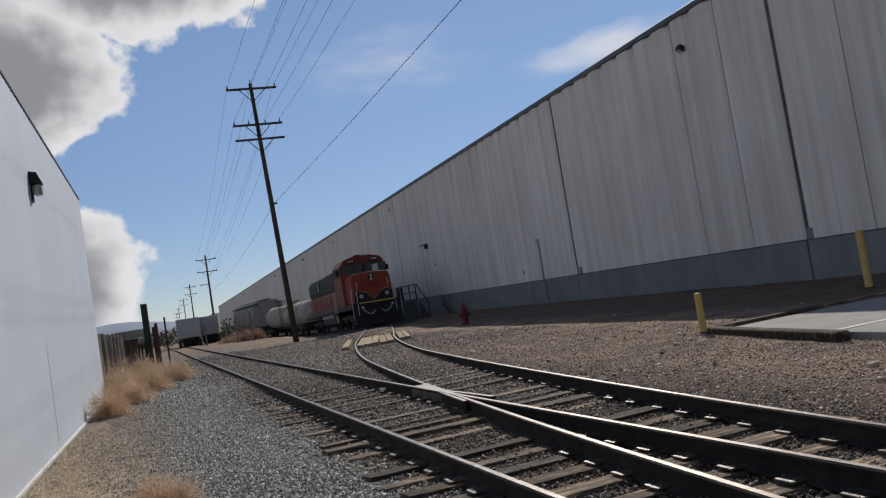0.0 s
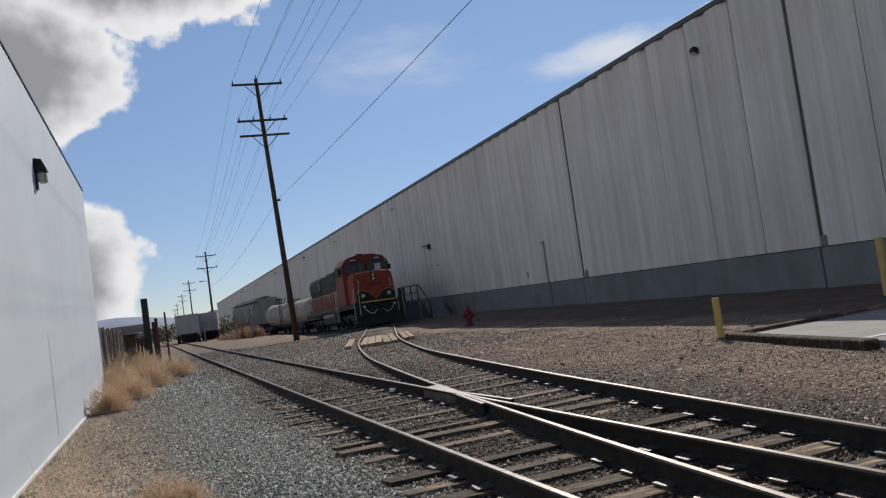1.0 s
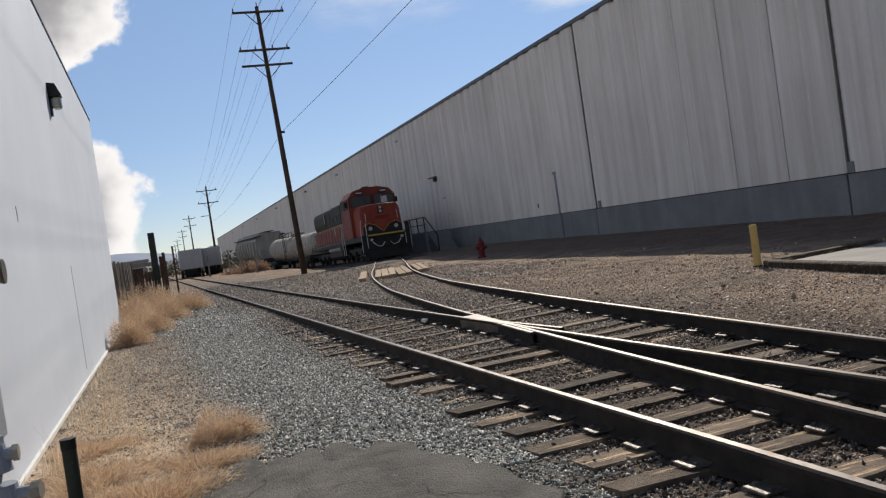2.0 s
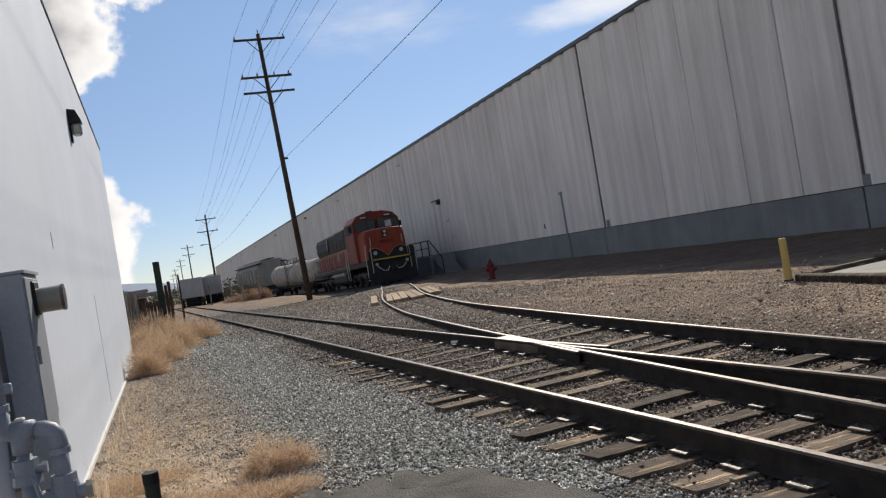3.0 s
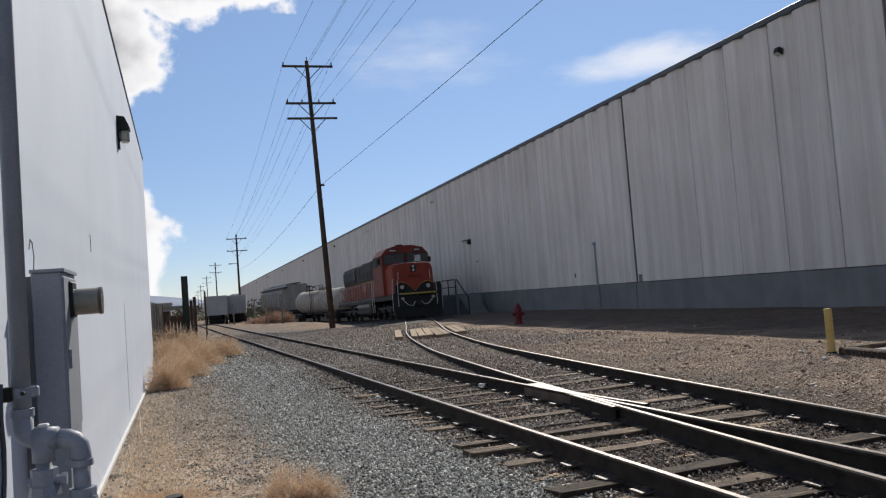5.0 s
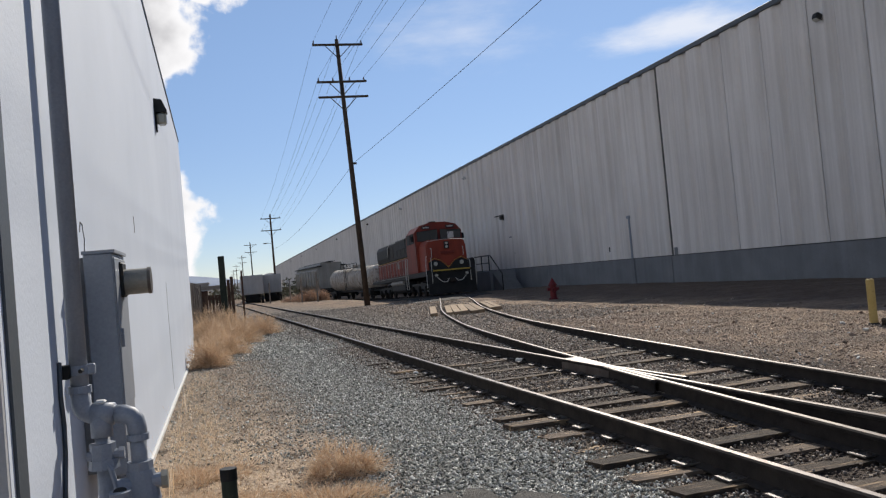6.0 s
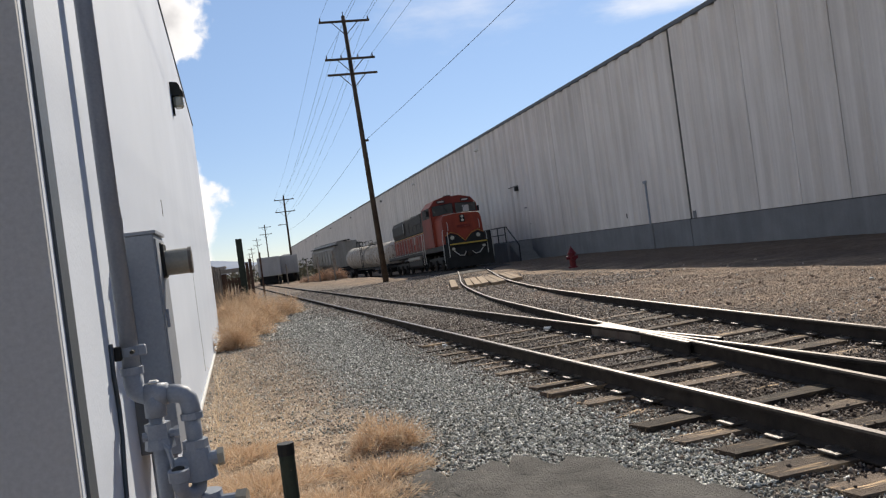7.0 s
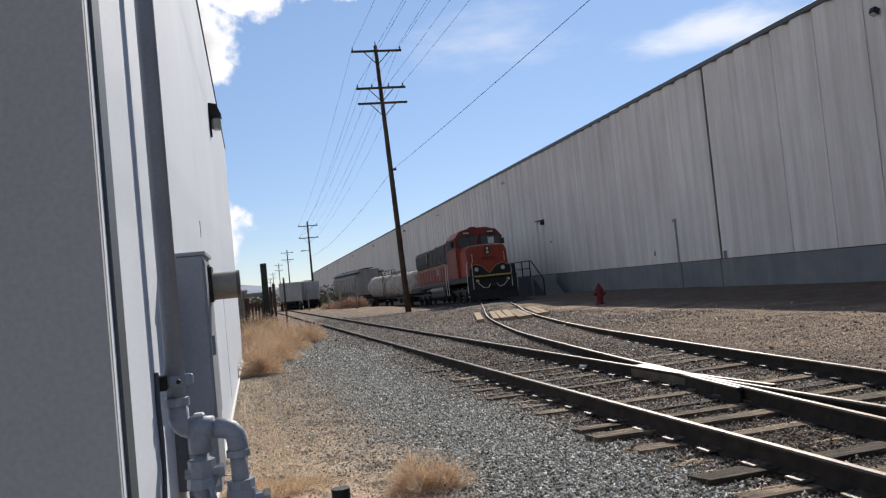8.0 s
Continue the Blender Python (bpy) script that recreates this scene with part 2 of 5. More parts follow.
# cinders darkened to hold the shade under and around the locomotive
M_SHADEBED = mat("shade_dark_cinders", (0.022, 0.019, 0.017), (0.05, 0.043, 0.037), 1.3, 0.9, bump=0.8, grain=35, c3=(0.09, 0.078, 0.066), wear=0.25)
M_BLACK = mat("black_metal", (0.012, 0.012, 0.012), (0.03, 0.03, 0.028), 5, 0.55, 0.2, bump=0.1)
M_LENS = glass_mat("milky_lens", (0.36, 0.345, 0.27), 0.2)
M_RAIL = mat("rusty_rail_steel", (0.027, 0.024, 0.0228), (0.054, 0.046, 0.041), 6, 0.85, 0.0, bump=0.25, grain=70, spec=0.12)
M_HEAD = mat("polished_rail_head", (0.10, 0.083, 0.074), (0.20, 0.178, 0.165), 3, 0.42, 0.6, bump=0.05, grain=120, c3=(0.10, 0.068, 0.052), wear=0.5)
M_PLATE = mat("worn_tie_plate", (0.06, 0.05, 0.043), (0.17, 0.15, 0.13), 9, 0.40, 0.25, bump=0.3)
M_TIE = mat("weathered_tie", (0.070, 0.052, 0.040), (0.165, 0.125, 0.092), 4, 0.9, bump=1.0, grain=40, c3=(0.44, 0.31, 0.185), wear=0.52, vary=0.75, speck=0.9, along=True)
M_PLANK = mat("bleached_plank", (0.26, 0.187, 0.12), (0.40, 0.30, 0.20), 4, 0.9, bump=0.4, grain=40, c3=(0.28, 0.23, 0.18), wear=0.3, vary=0.2)
M_POLE = mat("creosoted_pole", (0.055, 0.040, 0.030), (0.105, 0.078, 0.058), 2, 0.9, bump=0.4, grain=30, streak=0.4)
M_GREYWOOD = mat("grey_fence_wood", (0.20, 0.175, 0.15), (0.32, 0.285, 0.25), 3, 0.9, bump=0.4, grain=40, vary=0.25, streak=0.4)
M_DARKWOOD = mat("dark_brown_wood", (0.06, 0.035, 0.025), (0.12, 0.07, 0.05), 3, 0.9, bump=0.3, vary=0.2)
M_YELLOW = mat("yellow_bollard_paint", (0.52, 0.37, 0.12), (0.61, 0.45, 0.18), 4, 0.55, bump=0.1, c3=(0.35, 0.24, 0.08), wear=0.25)
M_RED = mat("red_hydrant_paint", (0.115, 0.011, 0.017), (0.155, 0.014, 0.021), 5, 0.5, bump=0.1, c3=(0.22, 0.03, 0.02), wear=0.2)
M_SLAB = mat("worn_concrete", (0.27, 0.26, 0.245), (0.36, 0.35, 0.33), 1.5, 0.9, bump=0.2, grain=50, c3=(0.28, 0.26, 0.23), wear=0.25)
M_LINE = mat("white_road_paint", (0.68, 0.68, 0.66), (0.75, 0.75, 0.73), 4, 0.8, bump=0.1)
M_ASPHALT = mat("old_asphalt", (0.064, 0.061, 0.056), (0.135, 0.127, 0.116), 2.6, 0.95, bump=1.0, grain=60, c3=(0.135, 0.122, 0.108), wear=0.36)
M_CRUMB = island_mat("asphalt_crumbs", [(0.05, 0.048, 0.046), (0.10, 0.096, 0.09), (0.17, 0.16, 0.15), (0.30, 0.29, 0.27)])
M_ORANGE = mat("orange_locomotive_paint", (0.25, 0.040, 0.020), (0.32, 0.052, 0.025), 1.2, 0.6, bump=0.03, c3=(0.16, 0.045, 0.028), wear=0.28, streak=0.55)
M_REDROOF = mat("dull_red_cab_roof", (0.17, 0.025, 0.017), (0.23, 0.033, 0.020), 1.5, 0.6, bump=0.05, c3=(0.09, 0.03, 0.022), wear=0.3, streak=0.5)
M_LOCOBLACK = mat("black_locomotive_paint", (0.010, 0.011, 0.012), (0.024, 0.025, 0.026), 2, 0.65, bump=0.1, c3=(0.06, 0.052, 0.045), wear=0.06)
M_GRILLE = mat("sooty_grille", (0.022, 0.022, 0.021), (0.05, 0.048, 0.045), 3, 0.7, 0.1, bump=0.3, grain=25)
M_LOCOYEL = mat("yellow_stripe", (0.46, 0.31, 0.05), (0.54, 0.38, 0.07), 3, 0.5, bump=0.03)
M_LOCOWHITE = mat("white_handrail_paint", (0.46, 0.455, 0.43), (0.56, 0.555, 0.53), 3, 0.5, bump=0.03)
M_GLASS = glass_mat("dark_window_glass", (0.02, 0.025, 0.025), 0.05)
M_LAMPGLASS = glass_mat("lamp_glass", (0.42, 0.41, 0.36), 0.12)
M_TANK = mat("dusty_white_tank", (0.46, 0.42, 0.37), (0.60, 0.56, 0.505), 0.6, 0.75, bump=0.06, c3=(0.19, 0.145, 0.11), wear=0.55, streak=0.85)
M_SPILL = mat("brown_spill_stain", (0.10, 0.075, 0.058), (0.28, 0.235, 0.195), 1.4, 0.8, bump=0.06, c3=(0.40, 0.36, 0.31), wear=0.3, streak=0.7)
M_HOPPER = mat("grey_hopper_steel", (0.30, 0.294, 0.275), (0.38, 0.372, 0.35), 0.8, 0.7, bump=0.05, c3=(0.24, 0.19, 0.15), wear=0.25, streak=0.4)
M_TRAILER = mat("white_trailer_skin", (0.44, 0.44, 0.44), (0.52, 0.515, 0.51), 1, 0.6, bump=0.05, streak=0.25)
M_WIRE = mat("black_cable", (0.02, 0.02, 0.02), (0.035, 0.035, 0.035), 1, 0.7, bump=0)
M_INSUL = mat("brown_porcelain", (0.05, 0.03, 0.022), (0.08, 0.05, 0.035), 6, 0.3, bump=0)
M_HILL = mat("dry_hillside", (0.088, 0.094, 0.105), (0.125, 0.128, 0.136), 0.02, 0.95, bump=0.0, grain=0.2)
# air haze is put into the far range's blue colour
M_FAR = mat("haze_blue_range", (0.22, 0.27, 0.36), (0.28, 0.33, 0.42), 0.004, 1.0, bump=0.0, grain=0.02)
M_STRAW = island_mat("dry_straw", [(0.60, 0.44, 0.28), (0.75, 0.59, 0.42), (0.86, 0.74, 0.58), (0.52, 0.36, 0.22)], thin=0.45)
M_TUMBLE = island_mat("dry_tumbleweed", [(0.50, 0.335, 0.21), (0.64, 0.475, 0.325), (0.75, 0.60, 0.44), (0.42, 0.27, 0.165)], thin=0.35)
M_STONE_GREY = island_mat("grey_crushed_stone", [(0.066, 0.068, 0.061), (0.20, 0.206, 0.186), (0.34, 0.346, 0.316), (0.78, 0.775, 0.73), (0.135, 0.130, 0.117)])
M_STONE_BROWN = island_mat("brown_ballast", [(0.040, 0.030, 0.025), (0.095, 0.071, 0.057), (0.155, 0.122, 0.10), (0.40, 0.35, 0.30), (0.070, 0.052, 0.042)])
M_STONE_TAN = island_mat("tan_gravel", [(0.150, 0.104, 0.078), (0.255, 0.185, 0.142), (0.34, 0.258, 0.20), (0.60, 0.505, 0.41), (0.115, 0.079, 0.060)])
M_BRUSH = island_mat("reddish_dry_brush", [(0.28, 0.165, 0.11), (0.40, 0.26, 0.18), (0.52, 0.37, 0.27), (0.24, 0.14, 0.095)], thin=0.3)
M_STONE_DUST = island_mat("dusty_grey_brown_ballast", [(0.09, 0.075, 0.063), (0.19, 0.162, 0.138), (0.29, 0.256, 0.222), (0.55, 0.50, 0.44), (0.14, 0.116, 0.097)])
M_SAGE = island_mat("grey_green_brush", [(0.07, 0.075, 0.05), (0.12, 0.12, 0.08), (0.16, 0.14, 0.09)])

# ---- mesh helpers ----


def mesh_ob(name, bm, material, parent=None, label="", smooth=False):
    me = bpy.data.meshes.new(name)
    bm.normal_update()
    bm.to_mesh(me)
    bm.free()
    for m in (material if isinstance(material, (list, tuple)) else [material]):
        me.materials.append(m)
    if smooth:
        me.shade_smooth()
    ob = new(name, me)
    if parent:
        ob.parent = parent
    if label:
        ob["label"] = label
    return ob


def part(name, bm, material, parent, label="", smooth=False):
    return mesh_ob(name, bm, material, parent, label, smooth)


def empty(name, m, label, category, group="", kind=""):
    ob = new(name)
    ob.matrix_world = m
    return tagged(ob, label, category, group, kind)


def box(bm, x0, x1, y0, y1, z0, z1, bevel=0.0, m=None):
    r = bmesh.ops.create_cube(bm, size=1.0)
    vs = r["verts"]
    for v in vs:
        v.co = Vector(((x0 + x1) / 2 + v.co.x * (x1 - x0), (y0 + y1) / 2 + v.co.y * (y1 - y0), (z0 + z1) / 2 + v.co.z * (z1 - z0)))
    if bevel:
        es = list({e for v in vs for e in v.link_edges})
        out = bmesh.ops.bevel(bm, geom=es, offset=bevel, segments=1, affect="EDGES")
        vs = list(set(out["verts"]) | {v for v in vs if v.is_valid})
    if m is not None:
        for v in vs:
            v.co = m @ v.co
    return bm


def B(*a, bevel=0.0, m=None):
    return box(bmesh.new(), *a, bevel=bevel, m=m)


def cyl(bm, p0, p1, r, seg=12, r2=None):
    p0, p1 = Vector(p0), Vector(p1)
    d = p1 - p0
    mtx = Matrix.Translation((p0 + p1) / 2) @ d.to_track_quat("Z", "Y").to_matrix().to_4x4()
    bmesh.ops.create_cone(bm, cap_ends=True, segments=seg, radius1=r, radius2=r if r2 is None else r2, depth=d.length, matrix=mtx)
    return bm


def C(p0, p1, r, seg=12, r2=None):
    return cyl(bmesh.new(), p0, p1, r, seg, r2)


def tube(bm, pts, r, seg=8):
    """A round bar along a polyline."""
    pts = [Vector(p) for p in pts]
    rings = []
    for i, p in enumerate(pts):
        d = (pts[min(i + 1, len(pts) - 1)] - pts[max(i - 1, 0)]).normalized()
        up = Vector((0, 0, 1)) if abs(d.z) < 0.9 else Vector((1, 0, 0))
        u = d.cross(up).normalized()
        v = u.cross(d)
        rings.append([bm.verts.new(p + r * (math.cos(6.28318 * k / seg) * u + math.sin(6.28318 * k / seg) * v)) for k in range(seg)])
    for a0, b0 in zip(rings, rings[1:]):
        for k in range(seg):
            bm.faces.new((a0[k], a0[(k + 1) % seg], b0[(k + 1) % seg], b0[k]))
    bm.faces.new(rings[0][::-1])
    bm.faces.new(rings[-1])
    return bm


def T(pts, r, seg=8):
    return tube(bmesh.new(), pts, r, seg)


def prism(outline, axis, lo, hi):
    """A flat outline (two coordinates) pushed out along an axis."""
    bm = bmesh.new()

    def at(p, w):
        return {"x": (w, p[0], p[1]), "y": (p[0], w, p[1]), "z": (p[0], p[1], w)}[axis]
    a0 = [bm.verts.new(at(p, lo)) for p in outline]
    b0 = [bm.verts.new(at(p, hi)) for p in outline]
    n = len(outline)
    bm.faces.new(a0[::-1])
    bm.faces.new(b0)
    for k in range(n):
        bm.faces.new((a0[k], a0[(k + 1) % n], b0[(k + 1) % n], b0[k]))
    bmesh.ops.recalc_face_normals(bm, faces=bm.faces)
    return bm


def spline(pts, step=0.5):
    """Points (x, y) along a smooth curve through pts, given as (y, x)."""
    out = []
    n = len(pts)
    for i in range(n - 1):
        p0, p1, p2, p3 = pts[max(i - 1, 0)], pts[i], pts[i + 1], pts[min(i + 2, n - 1)]
        k = max(2, int((p2[0] - p1[0]) / step))
        m1 = (p2[1] - p0[1]) / (p2[0] - p0[0])
        m2 = (p3[1] - p1[1]) / (p3[0] - p1[0])
        h = p2[0] - p1[0]
        for j in range(k):
            s = j / k
            x = (2 * s**3 - 3 * s**2 + 1) * p1[1] + (s**3 - 2 * s**2 + s) * h * m1 + (-2 * s**3 + 3 * s**2) * p2[1] + (s**3 - s**2) * h * m2
            out.append((x, p1[0] + h * s))
    out.append((pts[-1][1], pts[-1][0]))
    return out


def offset(line, d):
    out = []
    for i, (x, y) in enumerate(line):
        x0, y0 = line[max(i - 1, 0)]
        x1, y1 = line[min(i + 1, len(line) - 1)]
        l = math.hypot(x1 - x0, y1 - y0)
        out.append((x + d * (y1 - y0) / l, y - d * (x1 - x0) / l))
    return out


def pieces(name, verts, faces, material, label, category, parent=None):
    me = bpy.data.meshes.new(name)
    me.vertices.add(len(verts))
    me.vertices.foreach_set("co", np.asarray(verts, dtype=np.float32).ravel())
    faces = np.asarray(faces, dtype=np.int32)
    k = faces.shape[1]
    me.loops.add(faces.size)
    me.loops.foreach_set("vertex_index", faces.ravel())
    me.polygons.add(len(faces))
    me.polygons.foreach_set("loop_start", np.arange(0, faces.size, k, dtype=np.int32))
    me.update(calc_edges=True)
    me.materials.append(material)
    ob = new(name, me)
    if parent:
        ob.parent = parent
    return tagged(ob, label, category, kind="stuff")

# ---- ground ----


SPUR_Y = (-6, 3, 9, 16.7, 22, 30, 40, 50, 58, 66, 74, 82, 91, 108, 124)
SPUR_X = (3.37, 3.64, 4.06, 4.83, 5.52, 7.08, 9.62, 11.95, 12.35, 12.5, 12.15, 11.1, 10.0, 8.9, 8.0)


def dip(x, y):
    """The siding sinks below the yard under the locomotive and beyond it."""
    if y < 50:
        return 0.0
    s = min(1.0, (y - 50.0) / 24) * max(0.0, min(1.0, (x - float(np.interp(y, SPUR_Y, SPUR_X)) + 3.4) / 1.3))
    return -0.45 * s


def ground_z(x, y):
    s = min(1.0, max(0.0, (x - 8.0) / 9.5))
    bank = 0.22 * s * s * (3 - 2 * s) * max(0.0, min(1.0, (70 - y) / 30))
    lump = noise.noise(Vector((x * 0.35, y * 0.35, 3))) * 0.05 + noise.noise(Vector((x * 1.3, y * 1.3, 9))) * 0.018
    flat = min(1.0, max(0.12, (x - 5.5) / 3))
    bed = 0.0
    if y < 200:
        u = x + 0.0265 * (y - 7)
        bed = -0.010 * max(0.0, min(1.0, (u - 1.1) / 0.35)) * max(0.0, min(1.0, (6.4 - u) / 0.8)) * max(0.0, min(1.0, (60 - y) / 10))
        near = min(abs(u - 2.78), abs(x - float(np.interp(y, SPUR_Y, SPUR_X))) if y < 70 else 99)
        fill = max(0.0, min(1.0, (y - 13) / 8)) * max(0.0, min(1.0, (2.6 - near) / 1.2))
        bed += 0.085 * fill
    return bank + lump * flat - 0.012 + bed + dip(x, y)


def make_ground():
    xs = [-3000, -800, -250, -90, -40, -20, -10, -5] + [-3 + 0.4 * i for i in range(54)] + [20, 24, 30, 45, 90, 250, 800, 3000]
    ys = [-800, -200, -60, -20, -8, -3] + [0.4 * i for i in range(150)] + [60 + 2 * i for i in range(40)] + [145, 160, 200, 300, 500, 900, 2000, 4500]
    bm = bmesh.new()
    vs = [[bm.verts.new((x, y, ground_z(x, y))) for y in ys] for x in xs]
    for i in range(len(xs) - 1):
        for j in range(len(ys) - 1):
            bm.faces.new((vs[i][j], vs[i + 1][j], vs[i + 1][j + 1], vs[i][j + 1]))
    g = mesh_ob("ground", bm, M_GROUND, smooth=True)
    tagged(g, "gravel and dry dirt ground of a rail yard", "ground", kind="structure")


make_ground()


def patch(name, cx, cy, rx, ry, z, material, label, category, seed, n=40, rough_edge=0.18):
    """A low irregular pad with a real edge."""
    rnd = random.Random(seed)
    bm = bmesh.new()
    prof = [1 + rnd.uniform(-rough_edge, rough_edge) for _ in range(n)]
    rim = [(cx + rx * prof[k] * math.cos(6.2832 * k / n), cy + ry * prof[k] * math.sin(6.2832 * k / n)) for k in range(n)]
    rim = [(x + 0.16 * rx * noise.noise(Vector((x * 1.7, y * 1.7, 4))), y + 0.16 * noise.noise(Vector((x * 1.7, y * 1.7, 8)))) for x, y in rim]
    top = [bm.verts.new((cx + (x - cx) * 0.97, cy + (y - cy) * 0.97, z - 0.006)) for x, y in rim]
    mid = [bm.verts.new((cx + (x - cx) * 0.80, cy + (y - cy) * 0.80, z + 0.006 * noise.noise(Vector((x * 3, y * 3, 1))))) for x, y in rim]
    low = [bm.verts.new((x, y, -0.05)) for x, y in rim]
    bm.faces.new(mid)
    for k in range(n):
        bm.faces.new((top[k], top[(k + 1) % n], mid[(k + 1) % n], mid[k]))
    for k in range(n):
        bm.faces.new((low[k], low[(k + 1) % n], top[(k + 1) % n], top[k]))
    return tagged(mesh_ob(name, bm, material), label, category, kind="structure")


patch("asphalt_crossing", 0.15, 4.6, 1.12, 2.5, 0.022, M_ASPHALT, "cracked dark asphalt patch beside the track", "pavement", 4, 110, 0.075)



def make_cracks():
    rnd = random.Random(17)
    bm = bmesh.new()
    for x, y, a0, steps in ((-0.45, 6.2, -0.6, 12), (0.3, 6.6, -1.2, 10), (0.75, 5.6, -2.2, 9), (-0.2, 5.4, 0.2, 9), (0.2, 5.9, -0.4, 6)):
        pts = []
        for _ in range(steps):
            pts.append((x, y))
            a0 += rnd.uniform(-1.1, 1.1)
            x, y = x + 0.09 * math.cos(a0), y + 0.09 * math.sin(a0)
        for (x0, y0), (x1, y1) in zip(pts, pts[1:]):
            w = rnd.uniform(0.0015, 0.005)
            l = math.hypot(x1 - x0, y1 - y0)
            nx, ny = -(y1 - y0) / l * w, (x1 - x0) / l * w
            bm.faces.new([bm.verts.new(q) for q in ((x0 - nx, y0 - ny, 0.031), (x1 - nx, y1 - ny, 0.031), (x1 + nx, y1 + ny, 0.031), (x0 + nx, y0 + ny, 0.031))])
    tagged(mesh_ob("asphalt_crack", bm, M_JOINT), "dark cracks in the old asphalt", "crack", kind="stuff")


make_cracks()

# ---- railway ----
RAILTOP = 0.17


def main_x(y):
    return 2.03 - 0.0265 * (y - 7)


MAIN = [(main_x(y) + 0.7525, y) for y in [-6, -2] + list(range(0, 112, 2)) + [140, 200]]
SPUR = spline(list(zip(SPUR_Y, SPUR_X)))
PROFILE = [(-0.07, 0), (0.07, 0), (0.07, 0.012), (0.012, 0.032), (0.009, 0.125), (0.034, 0.135), (0.036, 0.158), (0.023, 0.17), (-0.023, 0.17), (-0.036, 0.158), (-0.034, 0.135), (-0.009, 0.125), (-0.012, 0.032), (-0.07, 0.012)]


def rail(line, parent, name="rail", lo=0.0, profile=PROFILE):
    bm = bmesh.new()
    rings = []
    for i, (x, y) in enumerate(line):
        x0, y0 = line[max(i - 1, 0)]
        x1, y1 = line[min(i + 1, len(line) - 1)]
        l = math.hypot(x1 - x0, y1 - y0)
        nx, ny = (y1 - y0) / l, -(x1 - x0) / l
        rings.append([bm.verts.new((x + p * nx, y + p * ny, q + lo + dip(x, y))) for p, q in profile])
    n = len(profile)
    for a0, b0 in zip(rings, rings[1:]):
        for k in range(n):
            f = bm.faces.new((a0[k], b0[k], b0[(k + 1) % n], a0[(k + 1) % n]))
            f.material_index = 1 if profile[k][1] > 0.165 and profile[(k + 1) % n][1] > 0.165 else 0
    bm.faces.new(rings[0])
    bm.faces.new(rings[-1][::-1])
    bmesh.ops.recalc_face_normals(bm, faces=bm.faces)
    return part(name, bm, [M_RAIL, M_HEAD], parent)


def cut(line, y0, y1):
    return [p for p in line if y0 <= p[1] <= y1]


main_track = empty("railway_track", pose(0, 0, 0), "straight railway track with rusty rails on weathered wooden ties", "railway track", kind="structure")
spur_track = empty("railway_siding", pose(0, 0, 0), "curved siding branching off towards the parked locomotive", "railway track", kind="structure")
LINE_A = [(main_x(y), y) for _, y in MAIN]
LINE_B = [(main_x(y) + 1.505, y) for _, y in [(0, k * 0.5) for k in range(-12, 230)]]
LINE_C, LINE_D = offset(SPUR, -0.7525), offset(SPUR, 0.7525)
rail(LINE_A, main_track)
rail(cut(LINE_B, -6, 120), main_track)
rail(LINE_C, spur_track, lo=-0.003)
rail(LINE_D, spur_track)
# wing rails and cast point at the crossing of the two inner rails
rail([(x - 0.066 - 0.16 * max(0, 9.6 - y) ** 2, y) for x, y in cut(LINE_C, 9.25, 11.4)], spur_track, "wing_rail", lo=-0.004)
rail([(x + 0.08 + 0.055 * max(0, 11.0 - y), y) for x, y in cut(LINE_B, 9.25, 11.4)], main_track, "wing_rail", lo=-0.004)


def make_frog():
    """Flat cast-steel point filling the wedge where the inner rails run together."""
    def bx(y):
        return main_x(y) + 1.505

    def cx(y):
        return float(np.interp(y, [p[1] for p in LINE_C], [p[0] for p in LINE_C]))
    ys = [10.3 + 0.2 * k for k in range(11)]
    left = [(min(bx(y), cx(y)) - 0.03, y) for y in ys]
    right = [(max(bx(y), cx(y)) + 0.03, y) for y in reversed(ys)]
    part("frog_casting", prism(left + right, "z", 0.03, RAILTOP + 0.001), M_HEAD, main_track, "worn steel crossing casting")


make_frog()


